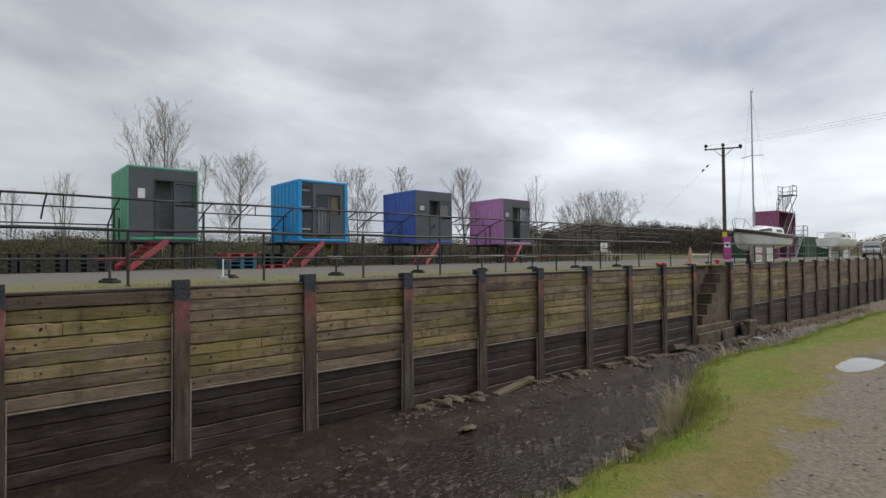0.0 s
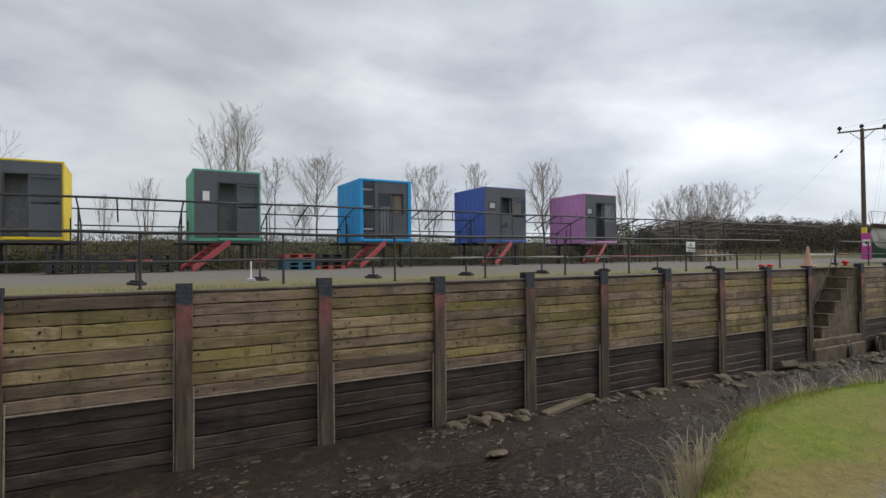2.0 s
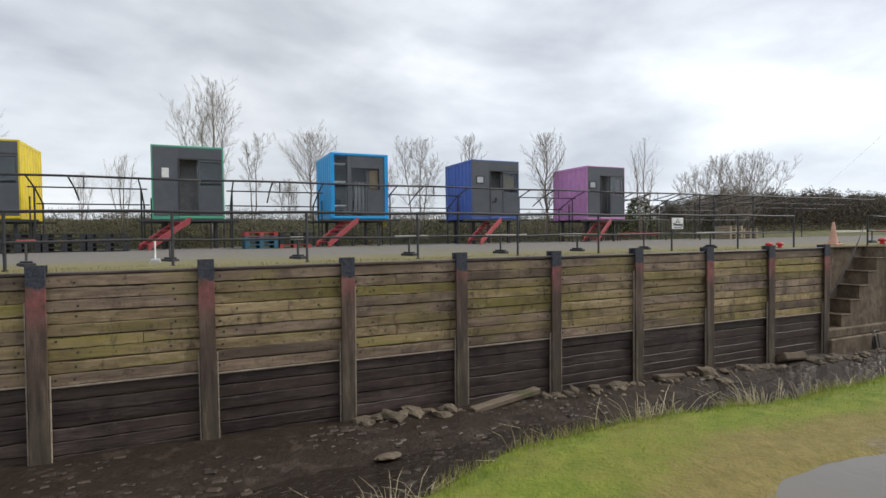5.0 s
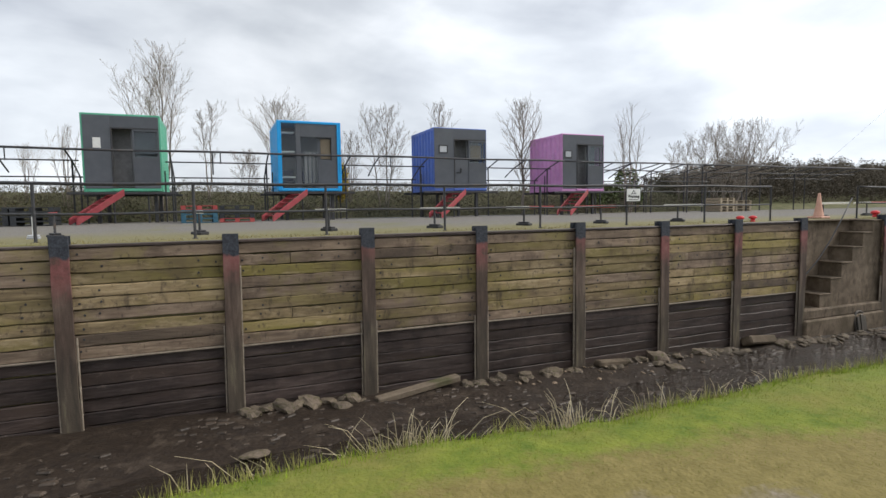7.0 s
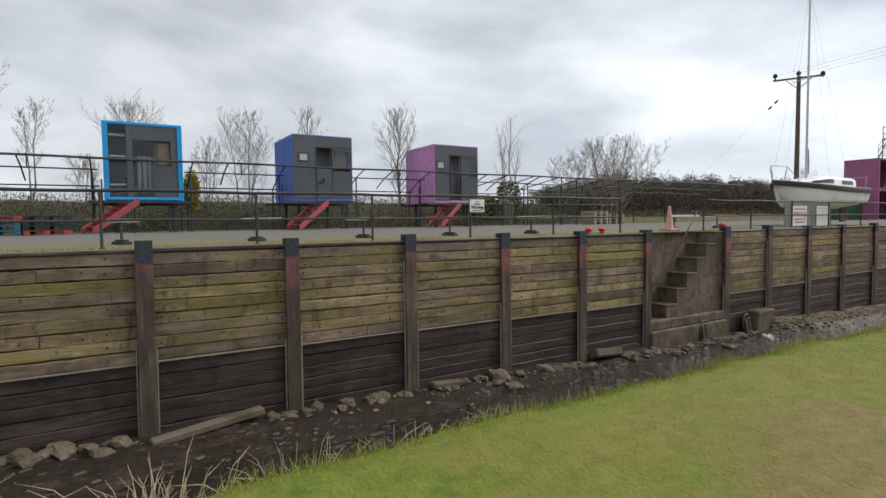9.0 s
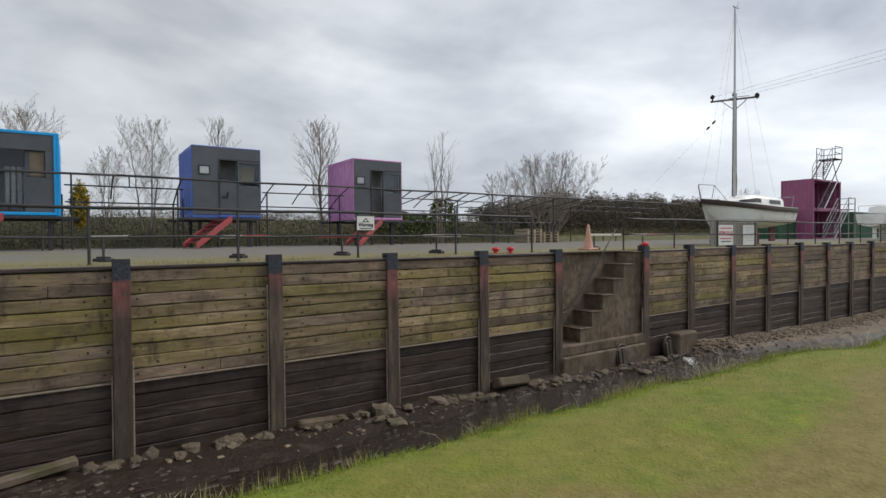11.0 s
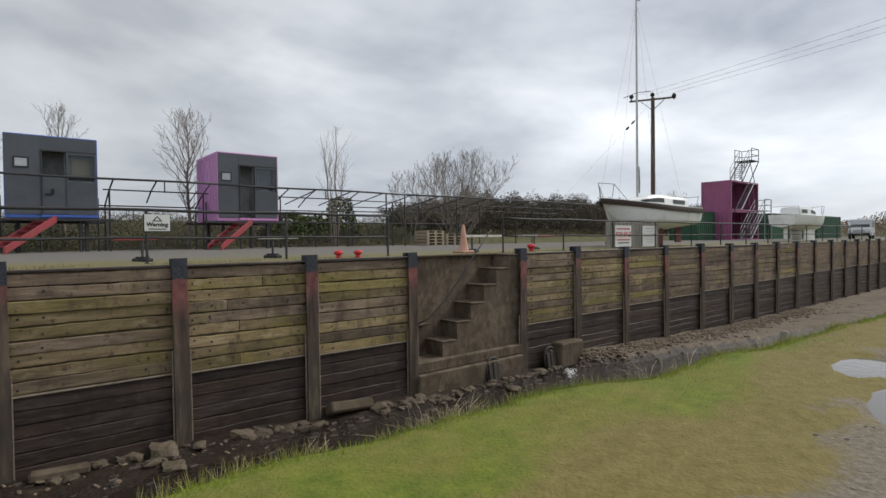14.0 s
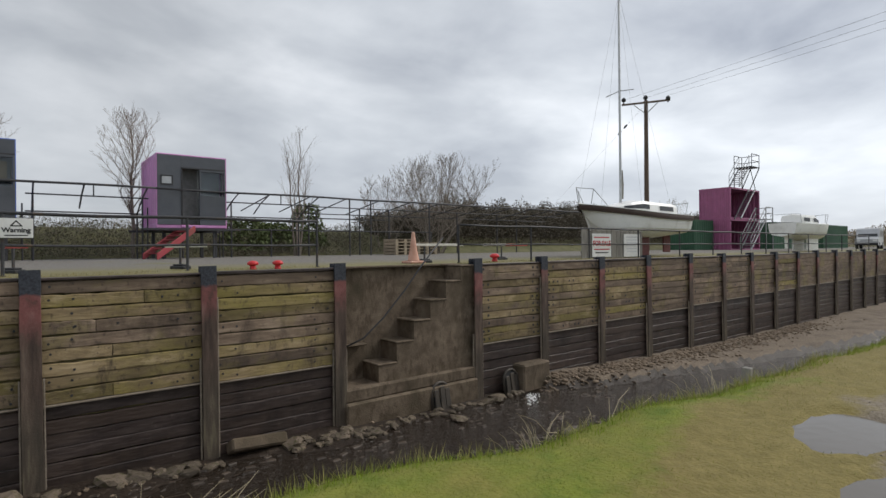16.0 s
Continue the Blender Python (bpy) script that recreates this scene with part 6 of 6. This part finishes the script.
def stone_mesh(seed):
    bm = bmesh.new()
    bmesh.ops.create_icosphere(bm, subdivisions=2, radius=1)
    for v in bm.verts:
        n_ = v.co.normalized()
        v.co = n_ * (0.85 + 0.5 * noise.noise(n_ * 1.3 + Vector((seed * 3.1, 0, 0))) + 0.12 * noise.noise(n_ * 4 + Vector((0, seed, 0))))
        v.co.z = max(-0.4, min(0.55, v.co.z))
    me_ = bpy.data.meshes.new("stone")
    bm.to_mesh(me_)
    bm.free()
    me_.materials.append(STONE)
    return me_


STONES = [stone_mesh(s) for s in range(7)]


def stone(x, y, s, seed, flat=0.62, z=None):
    rg = random.Random(seed)
    ob = new("stone", STONES[seed % 7])
    zz = max(ground_z(x, y), bed(x) - 0.06) if z is None else z
    ob.matrix_basis = Matrix.LocRotScale((x, y, zz + s * 0.12), Euler((rg.uniform(-0.3, 0.3), rg.uniform(-0.3, 0.3), rg.uniform(0, 6.3))), Vector((s * rg.uniform(0.8, 1.4), s * rg.uniform(0.7, 1.1), s * flat * rg.uniform(0.7, 1.1))))
    return tagged(ob, "rough grey-brown stone lying in the creek mud", "stone", "creek stones")


rg = random.Random(77)
k = 0
for x0, x1, n, smin, smax in ((8.9, 11.5, 16, 0.09, 0.26), (13.5, 14.3, 5, 0.08, 0.16), (14.5, 17.2, 14, 0.07, 0.2), (17.3, 20.2, 16, 0.07, 0.22), (20.2, 23.2, 18, 0.08, 0.22), (24.6, 26.8, 46, 0.07, 0.17), (26.8, 29.5, 18, 0.06, 0.16),
                              (29.5, 33.5, 14, 0.08, 0.25)):
    for _ in range(n):
        x = rg.uniform(x0, x1)
        y = 11.40 - abs(rg.gauss(0, 0.20)) - (0.35 * rg.random() if 24.6 < x < 27 else 0) - (0.12 if x > 26.2 and x < 30.4 else 0)
        stone(x, y, rg.uniform(smin, smax), k)
        k += 1
for _ in range(26):                              # tumbled stones at the foot of the bank
    x = rg.uniform(3.5, 12.0)
    y = bank_edge(x) + rg.uniform(0.9, 2.3)
    stone(x, y, rg.uniform(0.10, 0.30), k)
    k += 1
for x, y, s_, fl_ in ((19.8, 11.3, 0.27, 1.1), (19.85, 10.75, 0.22, 0.4), (9.0, 9.5, 0.30, 0.28), (28.7, 10.4, 0.24, 0.7), (24.7, 11.2, 0.26, 0.8), (9.75, 11.25, 0.30, 0.7), (10.3, 11.3, 0.27, 0.6), (10.65, 11.3, 0.20, 0.7),
                    (11.1, 11.25, 0.27, 0.8), (13.85, 11.25, 0.17, 0.9), (14.15, 11.25, 0.2, 0.6), (16.1, 11.3, 0.20, 0.9), (16.35, 11.3, 0.3, 0.7), (18.0, 11.2, 0.2, 0.6), (18.65, 11.3, 0.18, 0.9), (21.3, 11.25, 0.26, 0.7), (21.7, 11.25, 0.24, 0.7),
                    (22.25, 11.2, 0.24, 0.6), (7.5, 4.75, 0.34, 1.1), (8.35, 4.85, 0.30, 0.8), (9.5, 5.0, 0.40, 0.9), (10.4, 5.2, 0.34, 0.8), (8.9, 4.9, 0.22, 0.8), (9.9, 5.3, 0.25, 0.7), (7.9, 4.6, 0.2, 0.8), (11.0, 5.4, 0.25, 0.7)):
    stone(x, y, s_, 500 + int(x * 7), fl_)
gm = M()
for _ in range(1700):
    x = rg.uniform(14, 60) if rg.random() < 0.2 else rg.uniform(32, 56)
    y = 11.5 - abs(rg.gauss(0, 0.75))
    s = rg.uniform(0.02, 0.07)
    z = ground_z(x, y)
    if z < bed(x) - 0.04:
        continue
    rx = rg.uniform(0, 3.1)
    gm.box(-s, s, -s * 0.7, s * 0.7, -s * 0.3, s * 0.5, s * 0.3, Matrix.Translation((x, y, z)) @ Matrix.Rotation(rx, 4, (0.3, 0.2, 1)))
for _ in range(1100):
    x, y = rg.uniform(32.6, 56), 11.45 - abs(rg.gauss(0, 0.5))
    s = rg.uniform(0.03, 0.11)
    gm.box(-s, s, -s * 0.7, s * 0.7, -s * 0.5, s * 0.4, s * 0.3, Matrix.Translation((x, y, ground_z(x, y))) @ Matrix.Rotation(rg.uniform(0, 3.1), 4, (0.3, 0.4, 1)))
tagged(part("shingle", gm, GRAVEL), "brown wet shingle along the foot of the wall", "shingle", kind="stuff")
tm = tagged(part("driftwood_beam", M().box(-1.05, 1.05, -0.12, 0.12, 0, 0.14, 0.02), mat("wet_driftwood", [(0.12, 0.092, 0.065), (0.19, 0.15, 0.108)], 8, 0.8, 0, 0.4, 40, 0.2, stain=(0.08, 0.075, 0.035), stain_scale=2), None, at=pose(12.65, 11.17, -2.44, 2, -4, 9)), "brown squared timber beam lying in the creek bed", "timber")
sb = tagged(part("stone_slab", M().box(-0.6, 0.6, -0.2, 0.2, 0, 0.26, 0.04), CONCRETE, None, at=pose(24.0, 11.40, -2.68, -28, 5, 2)), "pale flat concrete slab against the wall foot", "slab")
sb2 = tagged(part("stone_slab", M().box(-0.45, 0.45, -0.16, 0.16, 0, 0.16, 0.04), CONCRETE, None, at=pose(18.1, 11.25, -2.56, -6, 3, -2)), "flat concrete slab lying at the wall foot", "slab")
blk = tagged(part("concrete_block", M().box(-0.62, 0.62, -0.25, 0.3, 0, 0.85, 0.05), CONCRETE, None, at=pose(32.55, 11.45, -2.85, 0, 0, 2)), "dark concrete block beside the outfall", "block", kind="structure")
FLAP = mat("black_outfall_rubber", [(0.03, 0.026, 0.022), (0.075, 0.062, 0.05)], 7, 0.6, 0, 0.4, 20, 0.2, stain=(0.10, 0.08, 0.06), stain_scale=3, stretch=(1, 1, 0.3))
for x, z in ((28.95, -2.82), (31.62, -2.86)):
    fl = thing("outfall_flap", (x, 11.34, z, -8, 0, 4), "dark rubber flap over an outfall pipe at the wall foot", "flap", "outfall flaps")
    arch = [(-0.30, 0.0), (0.30, 0.0)] + [(0.30 * math.cos(a), 0.48 + 0.27 * math.sin(a)) for a in np.linspace(0, math.pi, 9)]
    part("pipe_rim", M().tube([(-0.31, 0.03, 0.0)] + [(0.31 * math.cos(a), 0.03, 0.48 + 0.28 * math.sin(a)) for a in np.linspace(math.pi, 0, 9)] + [(0.31, 0.03, 0.0)], 0.045, 6), FLAP, fl, smooth=True)
    for k in range(3):
        part("flap_strip", M().box(-0.27 + 0.19 * k, -0.10 + 0.19 * k, -0.05 - 0.02 * (k % 2), -0.015 - 0.02 * (k % 2), -0.05, 0.66 - 0.07 * abs(k - 1), 0.012), FLAP, fl)
    part("backing_plate", M().prism(arch, 1, 0.02, 0.05), RUBBER, fl)
stake = tagged(part("timber_stake", M().box(-0.05, 0.05, -0.05, 0.05, -0.2, 0.42, 0.01), GREY_WOOD, None, at=pose(27.0, bank_edge(27.0) + 0.1, ground_z(27.0, bank_edge(27.0) + 0.1), 3, 4, 10)), "short grey timber stake on the bank edge", "stake")

# ---- loose stones on the path ----
pm = M()
for _ in range(1800):
    x, y = rg.uniform(2, 30), rg.uniform(-1.5, 1.9)
    if path_mask(x, y) < 0.5:
        continue
    s = rg.uniform(0.005, 0.018)
    pm.box(-s, s, -s * 0.8, s * 0.8, -s * 0.4, s * 0.5, s * 0.3, Matrix.Translation((x, y, ground_z(x, y))) @ Matrix.Rotation(rg.uniform(0, 3.1), 4, (0.2, 0.3, 1)))
tagged(part("path_gravel", pm, mat("path_stone", [(0.16, 0.14, 0.115), (0.30, 0.27, 0.23)], 10, 0.85, 0, 0.3, 30, 0.3, island=True)), "loose grey gravel on the muddy path", "gravel", kind="stuff")

# ---- rough verge along the quay top ----
verge = []
for _ in range(14000):
    x = rg.uniform(-6, 45)
    if 26 < x < 30.5:
        continue
    y = 11.86 + abs(rg.gauss(0, 0.7))
    if noise.noise((x * 0.8, y * 1.2, 5)) < -0.12:
        continue
    verge.append((x, y, max(YARD + 0.005, yard_z(x, y)) - 0.01))
cloud("verge_grass", verge, 0.06, DRY, "dry yellowish grass along the quay top", "grass", 0.12, 1.4, 41)
# ---- clods and flotsam over the creek bed ----
CLOD = mat("dark_mud_clod", [(0.03, 0.022, 0.016), (0.075, 0.055, 0.04)], 8, 0.55, 0, 0.4, 30, 0.4, island=True)
cm = M()
for _ in range(3200):
    x, y = rg.uniform(3, 34), rg.uniform(5.2, 11.3)
    z = ground_z(x, y)
    if y < bank_edge(x) + 2.0 or noise.noise((x * 0.6, y * 0.6, 11)) < -0.1:
        continue
    s = rg.choice((0.02, 0.03, 0.035, 0.05, 0.075)) * rg.uniform(0.7, 1.2)
    z = max(z, bed(x) - 0.085)
    cm.box(-s * 1.4, s * 1.4, -s * 0.8, s * 0.8, -s * 0.4, s * 0.35, s * 0.3, Matrix.Translation((x, y, z)) @ Matrix.Rotation(rg.uniform(-0.6, 0.6), 4, (0.1, 0.1, 1)))
tagged(part("mud_clods", cm, CLOD), "dark clods and small stones strewn over wet mud", "mud", kind="stuff")
sticks = M()
for _ in range(14):
    x, y = rg.uniform(4, 34), rg.uniform(9.6, 11.2)
    z = max(ground_z(x, y), bed(x) - 0.07) + 0.01
    a, L_ = rg.uniform(-0.7, 0.7), rg.uniform(0.15, 0.7)
    sticks.tube([(x, y, z), (x + L_ * 0.5 * math.cos(a), y + L_ * 0.5 * math.sin(a), z + rg.uniform(0.0, 0.05)), (x + L_ * math.cos(a + 0.2), y + L_ * math.sin(a + 0.2), z)], [0.012, 0.01, 0.004], 4)
tagged(part("driftwood_sticks", sticks, CLOD), "small dark sticks lying on the creek mud", "driftwood", kind="stuff")
FOAM = mat("white_foam", [(0.55, 0.56, 0.56), (0.75, 0.75, 0.75)], 12, 0.6)
fm = M()
for _ in range(70):
    u = abs(rg.gauss(0, 1))
    x, y = 32.0 - 0.35 * u + rg.gauss(0, 0.12), 10.95 - 0.32 * u + rg.gauss(0, 0.08)
    s = rg.uniform(0.008, 0.022)
    fm.box(-s * 2.2, s * 2.2, -s, s, -0.01, 0.012, 0.006, Matrix.Translation((x, y, bed(x) - 0.068)) @ Matrix.Rotation(rg.uniform(0.3, 1.3), 4, "Z"))
tagged(part("water_foam", fm, FOAM), "white foam where the outfall meets the creek", "foam", kind="stuff")


# ---- quay planks: the last and smallest pieces ----
def plank_mesh(seed, mt, length=2.72, height=0.236, thick=0.11):
    random.seed(seed)
    n, vs, fs = 14, [], []
    dip = random.uniform(-0.012, 0.012)
    for i in range(n + 1):
        u = i / n
        x = length * u
        top = height - 0.006 - random.choice((0, 0, 1)) * random.uniform(0, 0.018) - random.uniform(0, 0.006) + dip * math.sin(math.pi * u)
        low = 0.004 + random.choice((0, 0, 0, 1)) * random.uniform(0, 0.012) + random.uniform(0, 0.004) + dip * math.sin(math.pi * u)
        f = random.uniform(-0.005, 0.005)
        vs += [(x, f + 0.009, low), (x, f, low + 0.009), (x, f, top - 0.013), (x, f + 0.013, top), (x, thick, top), (x, thick, low)]
    for i in range(n):
        for k in range(6):
            a, b = i * 6 + k, i * 6 + (k + 1) % 6
            fs.append((a, a + 6, b + 6, b))
    fs += [(0, 1, 2, 3, 4, 5), tuple(n * 6 + k for k in (5, 4, 3, 2, 1, 0))]
    return M().add(vs, fs).mesh("plank", mt)


SETS = {k: [plank_mesh(s + 10 * i, mt) for s in range(6)] for i, (k, mt) in enumerate((("moss", MOSSY), ("brown", BROWN_TIMBER), ("wet", WET_TIMBER)))}
ledges, bolts = M(), M()
far_moss, far_wet = M(), M()
all_posts = POSTS + FAR_POSTS
for bay, (a, b) in enumerate(zip(all_posts, all_posts[1:])):
    if abs(a - 26.0) < 0.01:
        continue
    random.seed(500 + bay)
    x0, x1 = a - 0.02, b + 0.02
    right = a > 29
    ledge_z = lerp([(0, -0.90), (3, -0.96), (6, -1.03), (18, -1.10), (24, -1.19), (31, -1.22), (36, -1.10), (46, -0.95), (60, -0.75)], a) + random.uniform(-0.02, 0.02)
    rise = 0.236
    top = 1.04
    rows = round((top - ledge_z) / rise)
    step = (top - ledge_z) / rows
    for r in range(rows + 9):
        z = top - (r + 1) * step if r < rows else ledge_z - 0.03 - (r - rows + 1) * 0.252
        if z < -3.25 or (not right and z < -2.9):
            continue
        if r >= rows:
            kind = "wet"
        elif r == 0 or (r == rows - 1 and random.random() < 0.7):
            kind = "brown"
        elif right:
            kind = "moss" if random.random() < ((0.75 if r in (1, 2, 4) else 0.4) if a < 37 else (0.4 if r in (1, 3) else 0.12)) else "brown"
        else:
            kind = "moss" if random.random() < (0.45 if r < 2 else 0.82) else "brown"
        y = FACE + random.uniform(-0.02, 0.018) + (0.03 if kind == "wet" else 0)
        if a >= 52:
            (far_wet if kind == "wet" else far_moss).box(x0, x1, y, y + 0.1, z + 0.006, z + step - 0.008, 0.01)
            continue
        h = (step if r < rows else 0.252) / 0.236
        if random.random() < 0.14 and kind != "wet":           # two lengths butted in one bay
            cut = x0 + (x1 - x0) * random.choice((0.33, 0.42, 0.6))
            spans = [(x0, cut - 0.006), (cut + 0.006, x1)]
        else:
            spans = [(x0, x1)]
        for s0, s1 in spans:
            ob = new("plank", random.choice(SETS[kind]))
            ob.parent = wall
            ob.matrix_basis = Matrix.LocRotScale((s0, y, z), Euler((0, random.uniform(-0.004, 0.004), 0)), Vector(((s1 - s0) / 2.72, 1, h)))
            if kind != "wet":
                for bx in ((s0 + 0.3, s0 + 0.5, s1 - 0.5, s1 - 0.3) if right else (s0 + 0.3, s0 + 0.62, s1 - 0.62, s1 - 0.3)):
                    if random.random() < (0.7 if right else 0.45):
                        bx += random.uniform(-0.05, 0.05) if not right else 0
                        bz = z + step * (0.5 if right else random.uniform(0.35, 0.65))
                        br = 0.034 if right else 0.021
                        bolts.add([(bx + br * math.cos(t), y - 0.009, bz + br * 1.1 * math.sin(t)) for t in [k * math.pi / 4 for k in range(8)]]
                                  + [(bx + br * 1.2 * math.cos(t), y + 0.03, bz + br * 1.3 * math.sin(t)) for t in [k * math.pi / 4 for k in range(8)]],
                                  [tuple(range(8))] + [(k, (k + 1) % 8, (k + 1) % 8 + 8, k + 8) for k in range(8)])
    ledges.box(a + 0.14, b - 0.14, FACE - 0.055, FACE + 0.05, ledge_z - 0.034, ledge_z - 0.004, 0.006)
part("bolt_heads", bolts, RUBBER, wall, "dark rusted bolt heads")["kind"] = "stuff"
part("ledge", ledges, LEDGE, wall, "pale weathered ledge strip")
part("far_planks", far_moss, BROWN_TIMBER, wall)["kind"] = "stuff"
part("far_wet_planks", far_wet, WET_TIMBER, wall)["kind"] = "stuff"
